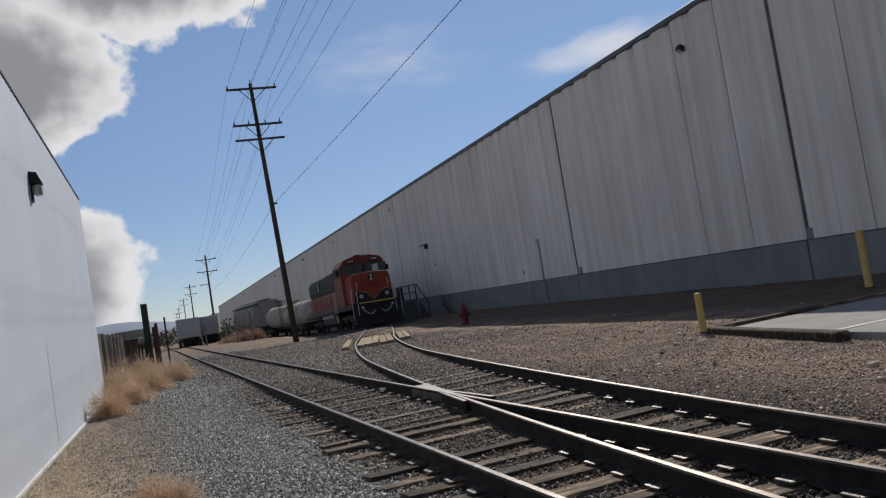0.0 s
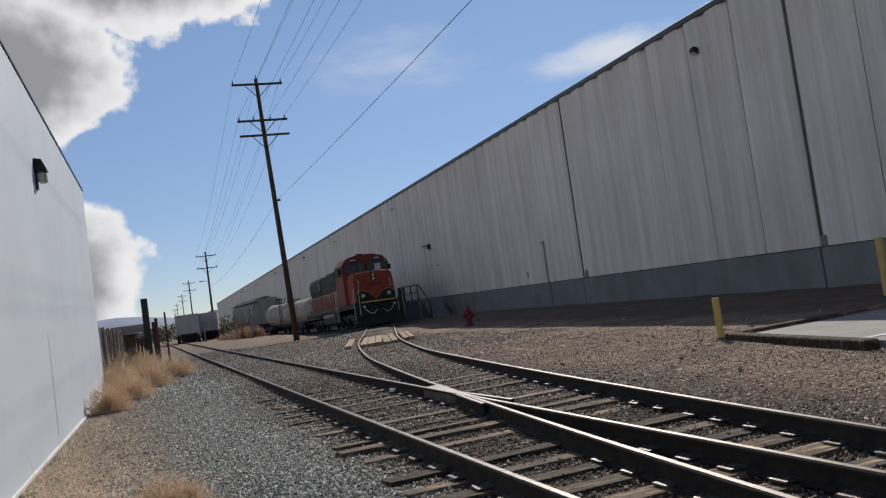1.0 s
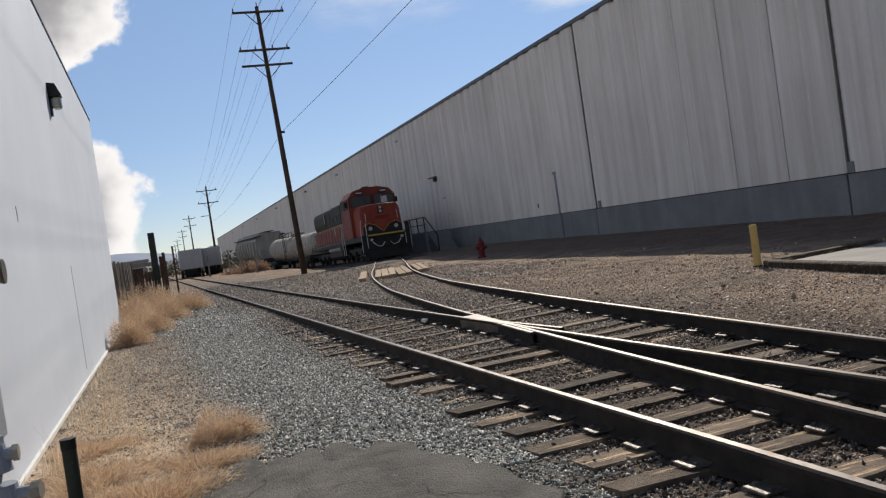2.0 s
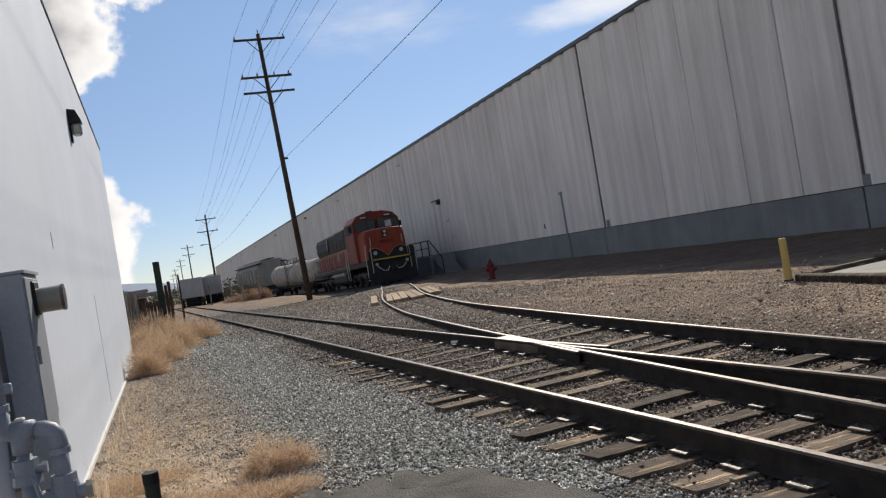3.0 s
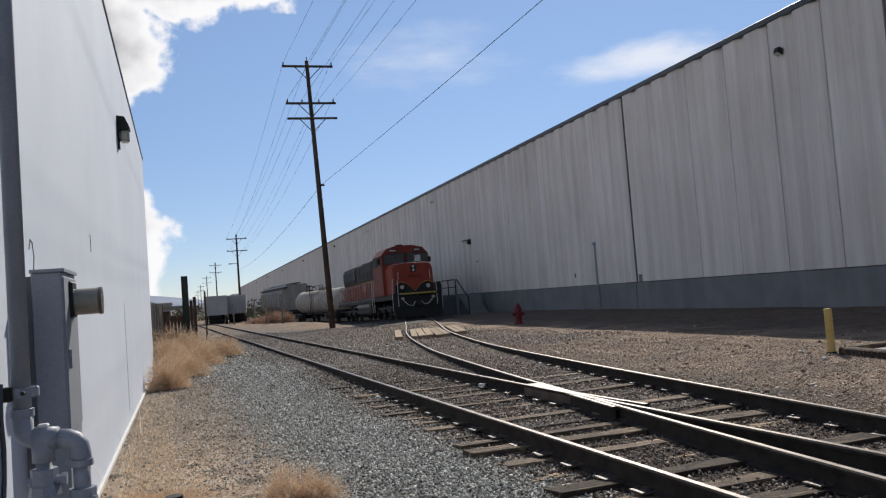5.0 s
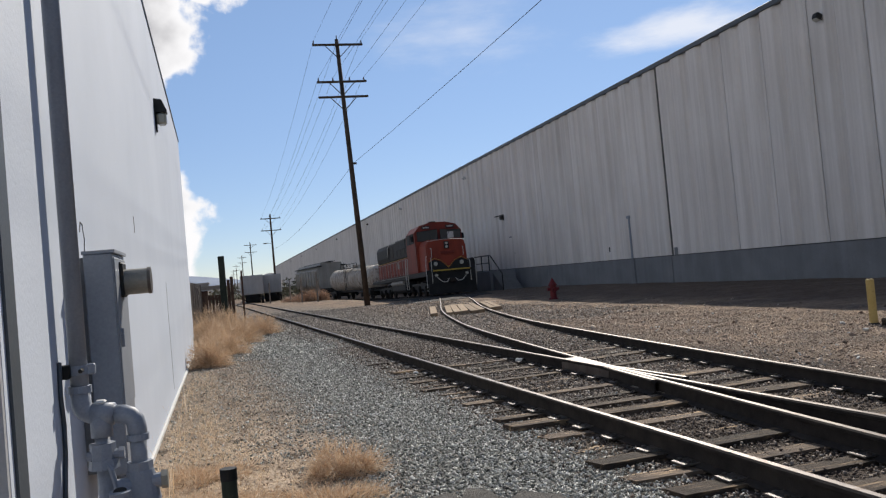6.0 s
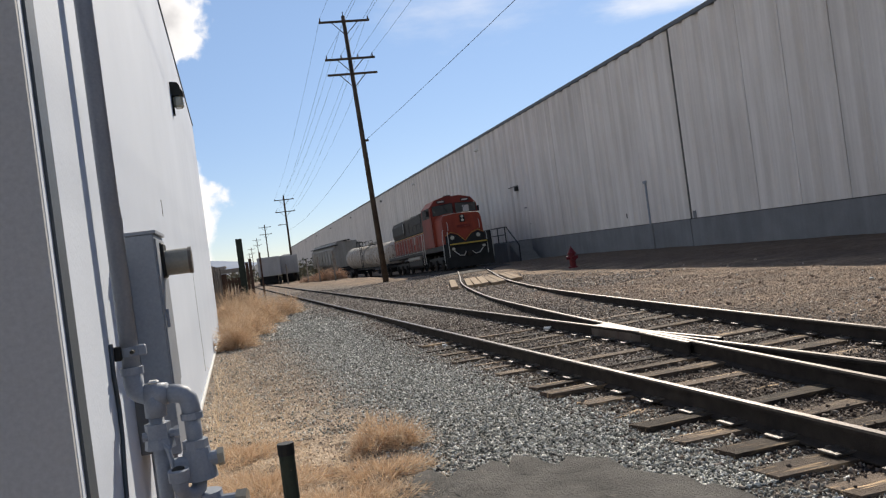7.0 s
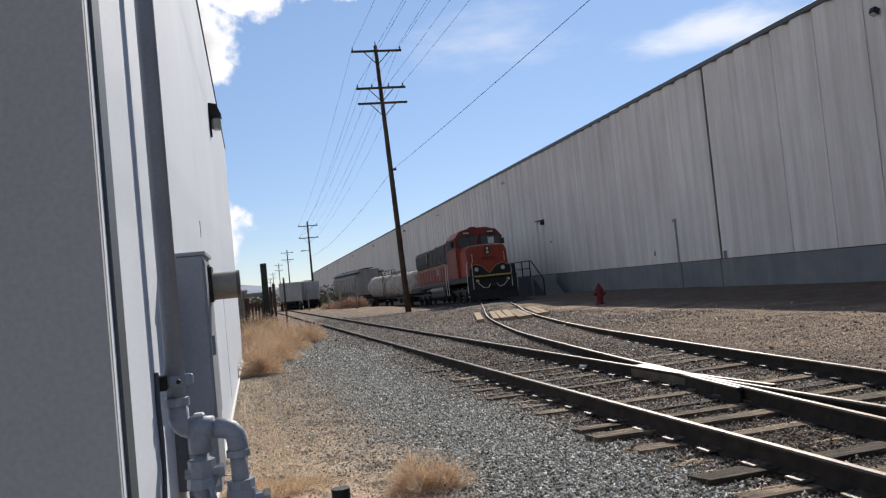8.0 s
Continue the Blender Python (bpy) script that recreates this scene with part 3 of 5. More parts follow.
def make_ties():
    tie = B(-1.3, 1.3, -0.115, 0.115, -0.16, 0.0)
    bmesh.ops.subdivide_edges(tie, edges=[e for e in tie.edges if abs(e.verts[0].co.x - e.verts[1].co.x) > 1], cuts=5)
    rnd = random.Random(5)
    for v in tie.verts:
        v.co += Vector((rnd.uniform(-0.02, 0.02), rnd.uniform(-0.014, 0.014), rnd.uniform(-0.012, 0.004)))
    me = bpy.data.meshes.new("tie")
    tie.to_mesh(me)
    me.materials.append(M_TIE)
    plate_bm = B(-0.156, 0.156, -0.085, 0.085, 0.0, 0.016, bevel=0.004)
    for sx in (-0.098, 0.098):
        for sy in (-0.06, 0.05):
            box(plate_bm, sx - 0.014, sx + 0.014, sy - 0.012, sy + 0.012, 0.016, 0.032)
    pm = bpy.data.meshes.new("tie_plate")
    plate_bm.to_mesh(pm)
    plate_bm.free()
    pm.materials.append(M_PLATE)
    rnd = random.Random(11)
    y = 2.6
    while y < 62:
        near = y < 17
        if near:
            x0 = main_x(y) - 0.57 + rnd.uniform(-0.06, 0.06)
            d = [p for p in LINE_D if p[1] >= y][0][0]
            x1 = d + 0.5 + rnd.uniform(-0.1, 0.1)
        else:
            x0 = main_x(y) - 0.57 + rnd.uniform(-0.06, 0.06)
            x1 = x0 + 2.6
        ob = new("tie", me)
        ob.parent = main_track
        ob.matrix_basis = pose((x0 + x1) / 2, y, 0.012 + rnd.uniform(-0.030, 0.012) - (0.03 if y > 22 else 0) + (0.018 if y < 7.5 else 0), rnd.uniform(-1.5, 1.5), rnd.uniform(-0.4, 0.4), 1.5 + rnd.uniform(-2.2, 2.2)) @ Matrix.Diagonal(((x1 - x0) / 2.6, rnd.uniform(0.82, 1.12), 1, 1))
        if y < 26:
            spots = [main_x(y), main_x(y) + 1.505]
            if near:
                spots += [[p for p in LINE_C if p[1] >= y][0][0], d]
            for k, sx in enumerate(spots):
                if k == 2 and abs(sx - spots[1]) < 0.42:
                    continue
                p = new("tie_plate", pm)
                p.parent = main_track
                p.matrix_basis = pose(sx, y + rnd.uniform(-0.01, 0.01), 0.018, 0, 0, 1.5 + rnd.uniform(-1, 1))
        y += 0.54 + rnd.uniform(-0.05, 0.05)
    for x, y in SPUR:
        if 17.2 < y < 48 and int(y * 2) != int((y - 0.5) * 2):
            ob = new("tie", me)
            ob.parent = spur_track
            ob.matrix_basis = pose(x + rnd.uniform(-0.08, 0.08), y, -0.012 + rnd.uniform(-0.02, 0.01), 0, 0, -12 + rnd.uniform(-1.5, 1.5))


def make_crossing():
    """Loose bleached planks laid between and beside the siding's rails."""
    th = empty("plank_crossing", pose(0, 0, 0), "bleached timber planks laid between the siding rails", "plank crossing")
    rnd = random.Random(8)
    cx, cy, ang = 7.30, 30.9, -13.8
    for i, (u, w, along) in enumerate(((-1.08, 0.24, 0.0), (-0.52, 0.22, 0.1), (-0.27, 0.25, -0.1), (0.0, 0.24, 0.05), (0.27, 0.26, -0.15), (0.53, 0.22, 0.2), (0.97, 0.20, 0.7), (1.19, 0.20, 0.9))):
        bm = B(-w / 2, w / 2, -2.95, 2.95, 0, 0.11, bevel=0.012)
        p = part("plank", bm, M_PLANK, th)
        p.matrix_basis = pose(cx, cy, 0.055, 0, 0, ang) @ pose(u, along + rnd.uniform(-0.12, 0.12), 0.03 + rnd.uniform(-0.012, 0.012), 0, rnd.uniform(-2, 2), rnd.uniform(-0.7, 0.7))


make_crossing()


def make_shade_bed():
    """Dark cinder strip under the locomotive, its ground shade put into the colour."""
    line = [p for p in SPUR if 42.5 <= p[1] <= 73]
    bm = bmesh.new()
    rows = []
    for i, (x, y) in enumerate(line):
        w = 2.6 + 0.7 * noise.noise(Vector((0, y * 0.6, 5)))
        w *= min(1.0, 0.35 + (y - 42.5) / 4)
        rows.append([bm.verts.new((x + u * w, y, ground_z(x + u * w, y) + (0.025 if abs(u) < 0.99 else -0.05))) for u in (-1, -0.9, -0.45, 0, 0.45, 0.9, 1)])
    for r0, r1 in zip(rows, rows[1:]):
        for k in range(6):
            bm.faces.new((r0[k], r0[k + 1], r1[k + 1], r1[k]))
    tagged(mesh_ob("stained_ballast", bm, M_SHADEBED), "dark ballast under the parked locomotive, its shade put into the colour", "ballast", kind="structure")


make_shade_bed()

# ---- white building beside the gravel ----
LB = pose(-1.87, 4.66, 0, 0, 0, 0.55)
storage = empty("white_building", LB, "flat-roofed white-painted stucco building beside the track", "building", kind="structure")
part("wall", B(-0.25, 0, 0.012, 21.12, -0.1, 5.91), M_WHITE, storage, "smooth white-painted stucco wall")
part("end_wall", B(-14, -0.002, -0.02, 0.012, -0.1, 5.9), M_ENDWALL, storage, "end wall in grey, its shade put into the colour")
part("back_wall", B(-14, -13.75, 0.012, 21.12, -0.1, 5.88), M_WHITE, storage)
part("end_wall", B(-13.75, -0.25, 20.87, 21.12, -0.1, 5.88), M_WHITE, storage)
part("roof", B(-13.9, -0.2, 0.1, 20.8, 5.6, 5.75), M_SLAB, storage)
part("coping", B(-0.28, 0.02, 0.0, 21.15, 5.91, 5.945), M_COPING, storage, "dark metal roof edge")
part("foundation", B(0.0, 0.035, 0.02, 21.10, -0.1, 0.035, bevel=0.01), M_LINE, storage, "pale concrete footing strip")
for yy, z0, z1 in ((9.9, 0.15, 1.75),):
    part("control_joint", B(-0.002, 0.003, yy - 0.006, yy + 0.006, z0, z1), M_JOINT, storage)
# dark blue-grey strip laid up the wall beside the near corner
part("corner_strip", B(0.0, 0.012, 0.075, 0.225, 0.0, 5.87), M_COPING, storage, "thin dark blue-grey vertical strip")


for y0, z0, pts in ((1.95, 1.95, ((0, 0), (0.05, 0.06), (0.12, 0.05), (0.16, -0.03), (0.13, -0.10), (0.20, -0.16))), (5.4, 2.35, ((0, 0), (0.03, -0.08), (0.02, -0.16))), (3.1, 1.30, ((0, 0), (0.05, -0.10), (0.03, -0.22), (0.08, -0.36)))):
    part("hairline_crack", T([(0.001, y0 + a0, z0 + b0) for a0, b0 in pts], 0.004, 4), M_SEAM, storage)


def wall_lamp(m, material=M_BLACK):
    th = empty("wall_lamp", m, "black outdoor wall lantern with a pale lens on the white wall", "wall lamp")
    part("housing", prism([(0, 0.24), (0.12, 0.22), (0.19, 0.05), (0.19, 0.02), (0, 0.02)], "y", -0.12, 0.12), material, th)
    part("lens", B(0.03, 0.178, -0.108, 0.108, -0.17, 0.018, bevel=0.035), M_LENS, th, "milky glass lens")
    part("back_plate", B(0.0, 0.03, -0.085, 0.085, -0.27, 0.20), material, th)
    return th


wall_lamp(pose(-1.972, 15.25, 4.46, 0, 0, 0.55))


def make_service():
    """Conduit riser, meter cabinet and the gas piping at its foot."""
    pipe = empty("conduit_riser", pose(-1.803, 5.736, -0.055), "thick grey-painted steel pipe running up the white wall", "pipe")
    part("riser", C((0, 0, 1.16), (0, 0, 6.0), 0.041, 18), M_PIPE, pipe, smooth=True)
    part("elbow", T([(0, 0, 1.20)] + [(0.055 - 0.055 * math.cos(a0), 0, 1.115 - 0.055 * math.sin(a0)) for a0 in (0.1, 0.4, 0.7, 1.0, 1.3, 1.55)] + [(0.085, 0, 1.06)], 0.046, 16), M_PIPE, pipe, smooth=True)
    part("elbow_rim", C((0, 0, 1.165), (0, 0, 1.20), 0.053, 16), M_PIPE, pipe)
    for z0 in (1.275, 3.42):
        part("clamp", C((0, 0, z0 - 0.022), (0, 0, z0 + 0.022), 0.048, 16), M_PIPE, pipe)
        part("clamp_foot", B(-0.078, -0.03, -0.06, 0.02, z0 - 0.035, z0 + 0.03, bevel=0.006), M_BLACK, pipe, "dark wall bracket")
        part("clamp_bolt", C((0.02, -0.085, z0), (0.02, 0.085, z0), 0.010, 8), M_BLACK, pipe)
        part("clamp_ear", B(0.035, 0.075, -0.02, 0.02, z0 - 0.025, z0 + 0.025, bevel=0.006), M_PIPE, pipe)
    gas = empty("gas_piping", pose(-1.803, 5.736, -0.055), "grey-painted gas pipes with tee, unions and valve", "gas piping")
    part("cross_pipe", C((0.075, 0, 1.06), (0.20, -0.02, 1.045), 0.038, 16), M_PIPE, gas, smooth=True)
    tee = part("tee", C((0.045, 0, 1.06), (0.145, -0.01, 1.052), 0.053, 16), M_PIPE, gas, smooth=True)
    part("tee_branch", C((0.082, -0.006, 0.95), (0.082, -0.006, 1.06), 0.050, 16), M_PIPE, tee, smooth=True)
    part("tee_plug", B(0.06, 0.11, -0.03, 0.03, 1.105, 1.122, bevel=0.008), M_LINE, gas, "pale dried sealant")
    part("down_elbow", T([(0.155, -0.012, 1.048), (0.19, -0.02, 1.045), (0.217, -0.022, 1.033), (0.236, -0.024, 1.010), (0.242, -0.025, 0.97), (0.242, -0.025, 0.93)], 0.045, 16), M_PIPE, gas, smooth=True)
    part("elbow_rim", C((0.242, -0.025, 0.915), (0.242, -0.025, 0.945), 0.052, 16), M_PIPE, gas)
    part("drop_pipe", C((0.242, -0.025, 0.76), (0.242, -0.025, 0.94), 0.038, 16), M_PIPE, gas, smooth=True)
    part("drop_pipe", C((0.082, -0.006, 0.2), (0.082, -0.006, 1.0), 0.036, 16), M_PIPE, gas, smooth=True)
    # union with side plugs under the tee
    part("union", C((0.082, -0.01, 0.83), (0.082, -0.01, 0.92), 0.060, 8), M_PIPE, gas)
    part("union_collar", C((0.082, -0.01, 0.80), (0.082, -0.01, 0.845), 0.072, 8, 0.066), M_PIPE, gas)
    part("union_plug", C((0.01, -0.02, 0.865), (0.165, -0.02, 0.865), 0.022, 8), M_PIPE, gas)
    part("plug_nut", C((0.155, -0.02, 0.865), (0.178, -0.02, 0.865), 0.030, 6), M_PIPE, gas)
    # meter swivel and valve on the outer drop
    part("swivel_nut", C((0.242, -0.025, 0.775), (0.242, -0.025, 0.815), 0.060, 8), M_PIPE, gas)
    valve = part("valve_body", C((0.242, -0.025, 0.63), (0.242, -0.025, 0.775), 0.088, 18, 0.062), M_PIPE, gas, smooth=False)
    part("valve_boss", C((0.14, -0.06, 0.715), (0.35, -0.03, 0.715), 0.036, 12), M_PIPE, valve)
    part("valve_nut", C((0.335, -0.03, 0.715), (0.365, -0.03, 0.715), 0.044, 6), M_DRUM, valve)
    part("lower_pipe", T([(0.242, -0.025, 0.64), (0.235, -0.05, 0.59), (0.205, -0.10, 0.57), (0.175, -0.15, 0.59), (0.165, -0.175, 0.64), (0.165, -0.18, 0.68)], 0.036, 14), M_PIPE, gas, smooth=True)
    part("pipe_cap", C((0.165, -0.18, 0.67), (0.165, -0.185, 0.72), 0.048, 14), M_PIPE, gas)
    part("cap_bore", C((0.165, -0.1855, 0.721), (0.165, -0.186, 0.7225), 0.030, 12), M_BLACK, gas)
    part("regulator", C((0.255, -0.02, 0.44), (0.255, -0.02, 0.56), 0.095, 18, 0.08), M_PIPE, gas)
    part("regulator_spout", C((0.255, -0.02, 0.50), (0.44, -0.06, 0.50), 0.036, 12), M_PIPE, gas)
    part("spout_nut", C((0.40, -0.05, 0.50), (0.45, -0.06, 0.50), 0.048, 6), M_DRUM, gas)
    part("side_tube", T([(0.085, -0.05, 0.86), (0.12, -0.07, 0.80), (0.145, -0.06, 0.66), (0.135, -0.04, 0.5)], 0.013, 6), M_PIPE, gas)
    part("foot_pipe", C((0.255, -0.02, 0.0), (0.255, -0.02, 0.5), 0.036, 12), M_PIPE, gas)
    cable = empty("wall_cable", pose(-1.876, 5.63, 0), "thin dark cable hanging down the white wall below the bracket", "cable")
    part("cable", T([(0.006, 0.02, 1.27), (0.008, -0.01, 1.12), (0.008, 0.02, 0.98), (0.008, 0.0, 0.84), (0.008, -0.06, 0.70), (0.008, -0.12, 0.50), (0.008, -0.13, 0.0)], 0.011, 6), M_COPING, cable)
    cab = empty("meter_cabinet", pose(-1.885, 6.24, 0), "tall grey steel electric meter cabinet fixed to the white wall", "meter cabinet")
    part("body", B(0.060, 0.208, 0.0, 0.52, 0.60, 1.795, bevel=0.006), M_CABINET, cab)
    # dark filler drawn in for the shaded gap between cabinet and wall
    part("back_spacer", B(0.0, 0.059, 0.035, 0.49, 0.62, 1.78), M_SKIRT, cab, "dark filler for the shaded gap behind the cabinet")
    part("rain_hood", B(0.055, 0.222, -0.006, 0.53, 1.795, 1.812), M_CABINET, cab)
    part("door", B(0.206, 0.216, 0.02, 0.50, 0.95, 1.77, bevel=0.003), M_CABINET, cab, "pale cabinet door")
    part("latch", B(0.217, 0.232, 0.06, 0.068, 1.28, 1.38), M_PIPE, cab)
    drum = part("meter", C((0.205, 0.28, 1.635), (0.37, 0.28, 1.635), 0.073, 24), M_DRUM, cab, "round beige-grey meter drum")
    part("meter_rim", C((0.358, 0.28, 1.635), (0.376, 0.28, 1.635), 0.077, 24), M_PLATE, drum)
    part("meter_base", B(0.206, 0.235, 0.19, 0.37, 1.55, 1.75, bevel=0.01), M_BLACK, cab)
    part("lower_conduit", C((0.08, 0.10, -0.05), (0.08, 0.10, 0.61), 0.04, 12), M_PIPE, cab)
    part("lower_conduit", C((0.13, 0.30, -0.05), (0.13, 0.30, 0.61), 0.028, 12), M_PIPE, cab)
    st = empty("pipe_stub", pose(-1.158, 5.37, -0.018), "short dark green steel pipe stub standing in dry grass", "pipe stub")
    part("pipe", C((0, 0, -0.1), (0.004, 0, 0.73), 0.035, 16), M_STUB, st)
    part("rim", C((0.004, 0, 0.70), (0.004, 0, 0.752), 0.038, 16), M_BLACK, st)


M_STUB = mat("dark_green_paint", (0.018, 0.026, 0.018), (0.035, 0.045, 0.032), 8, 0.6, 0.2, bump=0.2, c3=(0.10, 0.08, 0.06), wear=0.2)
make_service()

# ---- warehouse ----
WX, BAY, Y0 = 17.81, 14.35, 19.1
PANEL = BAY / 6
warehouse = empty("warehouse", pose(WX, 0, 0), "very long pale grey warehouse clad in ribbed metal siding", "warehouse", kind="structure")


def make_warehouse():
    first, last = Y0 - 3 * BAY, Y0 + 21 * BAY
    rib = []
    n = 2
    p = (PANEL - 0.03) / n
    for i in range(n):
        y = 0.015 + i * p
        rib += [(0.0, y), (0.0, y + p * 0.12), (-0.05, y + p * 0.19), (-0.13, y + p * 0.28), (-0.13, y + p * 0.84), (-0.05, y + p * 0.93), (0.0, y + p)]
    rib = [rib[0]] + [q for q in rib[1:]]
    bm = bmesh.new()
    low = [bm.verts.new((x, y, 1.385)) for x, y in rib]
    top = [bm.verts.new((x, y, 9.60)) for x, y in rib]
    for k in range(len(rib) - 1):
        bm.faces.new((low[k + 1], low[k], top[k], top[k + 1]))
    b0, b1 = [bm.verts.new((0.06, y, z)) for y, z in ((rib[0][1], 1.385), (rib[0][1], 9.60))], [bm.verts.new((0.06, y, z)) for y, z in ((rib[-1][1], 1.385), (rib[-1][1], 9.60))]
    bm.faces.new((low[0], b0[0], b0[1], top[0]))
    bm.faces.new((low[-1], top[-1], b1[1], b1[0]))
    bm.faces.new([b0[0]] + low + [b1[0]])
    me = bpy.data.meshes.new("wall_panel")
    bm.to_mesh(me)
    bm.free()
    me.materials.append(M_CREAM)
    part("backing_wall", B(0.062, 0.3, first, last, -0.2, 9.6), M_JOINT, warehouse)
    for k in range(24 * 6):
        ob = new("wall_panel", me)
        ob.parent = warehouse
        ob.matrix_basis = pose(0, first + k * PANEL, 0)
    for k in range(24):
        y = first + k * BAY
        part("skirting", B(-0.14, 0.06, y + 0.03, y + BAY - 0.03, -0.2, 1.37, bevel=0.012), M_SKIRT, warehouse, "dark grey painted concrete base")
        part("seam_cover", B(-0.09, 0.0, y - 0.022, y + 0.022, 1.30, 9.60), M_SEAM if k < 5 else M_CREAM, warehouse, "vertical expansion joint")
    part("coping", B(-0.18, 0.35, first, last, 9.60, 9.80, bevel=0.02), M_COPING, warehouse, "dark roof edge trim")
    part("drip_edge", B(-0.15, 0.0, first, last, 1.37, 1.395), M_JOINT, warehouse)
    part("roof", B(0.3, 60, first, last, 9.3, 9.48), M_SLAB, warehouse)
    part("end_wall", B(0.3, 60, last - 0.3, last, -0.2, 9.45), M_CREAM, warehouse)
    part("end_wall", B(0.3, 60, first, first + 0.3, -0.2, 9.45), M_CREAM, warehouse)
    part("far_wall", B(59.7, 60, first, last, -0.2, 9.45), M_CREAM, warehouse)


def flood(y, z, kind):
    th = empty("wall_floodlight", pose(WX, y, z), "small dark floodlight high on the warehouse wall", "floodlight", "warehouse floodlights")
    part("arm", C((0, 0, 0), (-0.30, 0, 0.06), 0.025, 8), M_BLACK, th)
    part("head", B(-0.42, -0.20, -0.12, 0.12, -0.12, 0.08, bevel=0.03, m=pose(0, 0, 0, 0, 25, 0)), M_LINE if kind else M_BLACK, th)
    part("lens", B(-0.40, -0.22, -0.10, 0.10, -0.15, -0.13, m=pose(0, 0, 0, 0, 25, 0)), M_LAMPGLASS, th)


make_warehouse()
for yy in (23.1, 62.9, 87.5, 108.3, 139.5, 172.0, 205.0, 240.0):
    flood(yy, 8.38 if yy < 30 else 8.7, yy in (62.9, 87.5))


def make_door():
    d = empty("warehouse_door", pose(WX, 53.6, 0), "plain pale steel door high in the warehouse wall", "door", kind="structure")
    part("leaf", B(-0.10, -0.05, -0.5, 0.5, 1.38, 3.48, bevel=0.005), M_CREAM, d)
    part("frame", B(-0.12, -0.03, -0.58, -0.5, 1.38, 3.56), M_SKIRT, d)
    part("frame", B(-0.12, -0.03, 0.5, 0.58, 1.38, 3.56), M_SKIRT, d)
    part("frame", B(-0.12, -0.03, -0.5, 0.5, 3.48, 3.56), M_SKIRT, d)
    part("handle", B(-0.15, -0.10, -0.42, -0.38, 2.35, 2.45), M_PLATE, d)
    lamp = empty("door_canopy_lamp", pose(WX, 55.6, 5.0), "dark lamp on a bracket over the warehouse door", "wall lamp")
    part("bracket", B(-0.22, 0.0, -0.8, 1.0, 0.10, 0.15), M_BLACK, lamp)
    part("lamp_head", B(-0.36, -0.05, -0.80, -0.50, -0.22, 0.08, bevel=0.04), M_BLACK, lamp)
    st = empty("concrete_stair", pose(WX - 0.07, 56.0, 0), "grey concrete landing and steps with pipe railing", "stair")
    part("landing", B(-1.9, 0.0, -2.6, 2.4, 0, 1.36, bevel=0.02), M_SKIRT, st)
    for k in range(7):
        part("step", B(-1.7, -0.4, -2.6 - 0.30 * (k + 1), -2.6 - 0.30 * k, 0, 1.36 - 0.17 * (k + 1)), M_SKIRT, st)
    for yy in (-2.5, -0.9, 0.8, 2.3):
        part("rail_post", C((-1.85, yy, 1.36), (-1.85, yy, 2.40), 0.04, 8), M_BLACK, st)
    part("rail_panel", B(-1.87, -1.83, 0.8, 2.3, 1.40, 2.36), M_JOINT, st, "dark solid railing panel")
    part("handrail", C((-1.85, -2.5, 2.40), (-1.85, 2.3, 2.40), 0.04, 8), M_BLACK, st)
    part("mid_rail", C((-1.85, -2.5, 1.9), (-1.85, 2.3, 1.9), 0.03, 8), M_BLACK, st)
    part("stair_rail", C((-1.75, -2.5, 2.40), (-1.75, -4.7, 1.15), 0.04, 8), M_BLACK, st)
    part("rail_post", C((-1.75, -4.7, 0.1), (-1.75, -4.7, 1.15), 0.04, 8), M_BLACK, st)


make_door()
sp = empty("standpipe", pose(WX, 37.0, 0), "grey vertical pipe with a small box on the warehouse wall", "pipe")
part("pipe", C((-0.13, 0, 0.1), (-0.13, 0, 3.4), 0.05, 10), M_PIPE, sp)
part("cap", B(-0.22, -0.02, -0.11, 0.11, 3.3, 3.44, bevel=0.02), M_PIPE, sp)
part("lower_box", B(-0.20, -0.06, -0.22, 0.22, 0.15, 1.35, bevel=0.01), M_SKIRT, sp)
cd = empty("thin_conduit", pose(WX, 37.8, 0), "thin dark conduit on the warehouse wall", "conduit")
part("tube", C((-0.09, 0, 1.3), (-0.09, 0, 2.35), 0.03, 8), M_BLACK, cd)
ob2 = empty("wall_box", pose(WX, 39.3, 1.93), "tiny dark junction box on siding", "junction box")
part("cover", B(-0.12, 0.0, -0.1, 0.1, -0.12, 0.12, bevel=0.01), M_BLACK, ob2)
for yy in (33.0, 18.9):
    s1 = empty("seam_box", pose(WX - 0.06, yy, 1.55), "small grey box where the joint meets the base", "junction box")
    part("cover", B(-0.1, 0.0, -0.1, 0.14, -0.16, 0.16, bevel=0.01), M_SKIRT, s1)

# ---- yard things on the right ----


def bollard(x, y, h, r):
    th = empty("bollard", pose(x, y, ground_z(x, y) - 0.02), "yellow-painted steel pipe bollard in gravel", "bollard", "yellow bollards")
    part("post", C((0, 0, -0.2), (0, 0, h), r, 20), M_YELLOW, th, smooth=False)
    part("cap", C((0, 0, h), (0, 0, h + 0.02), r * 1.02, 20, r * 0.8), M_YELLOW, th)
    part("footing", C((0, 0, -0.1), (0, 0, 0.05), r * 1.6, 12, r * 1.3), M_JOINT, th)


bollard(9.40, 13.10, 0.77, 0.066)
bollard(14.55, 14.1, 1.30, 0.085)


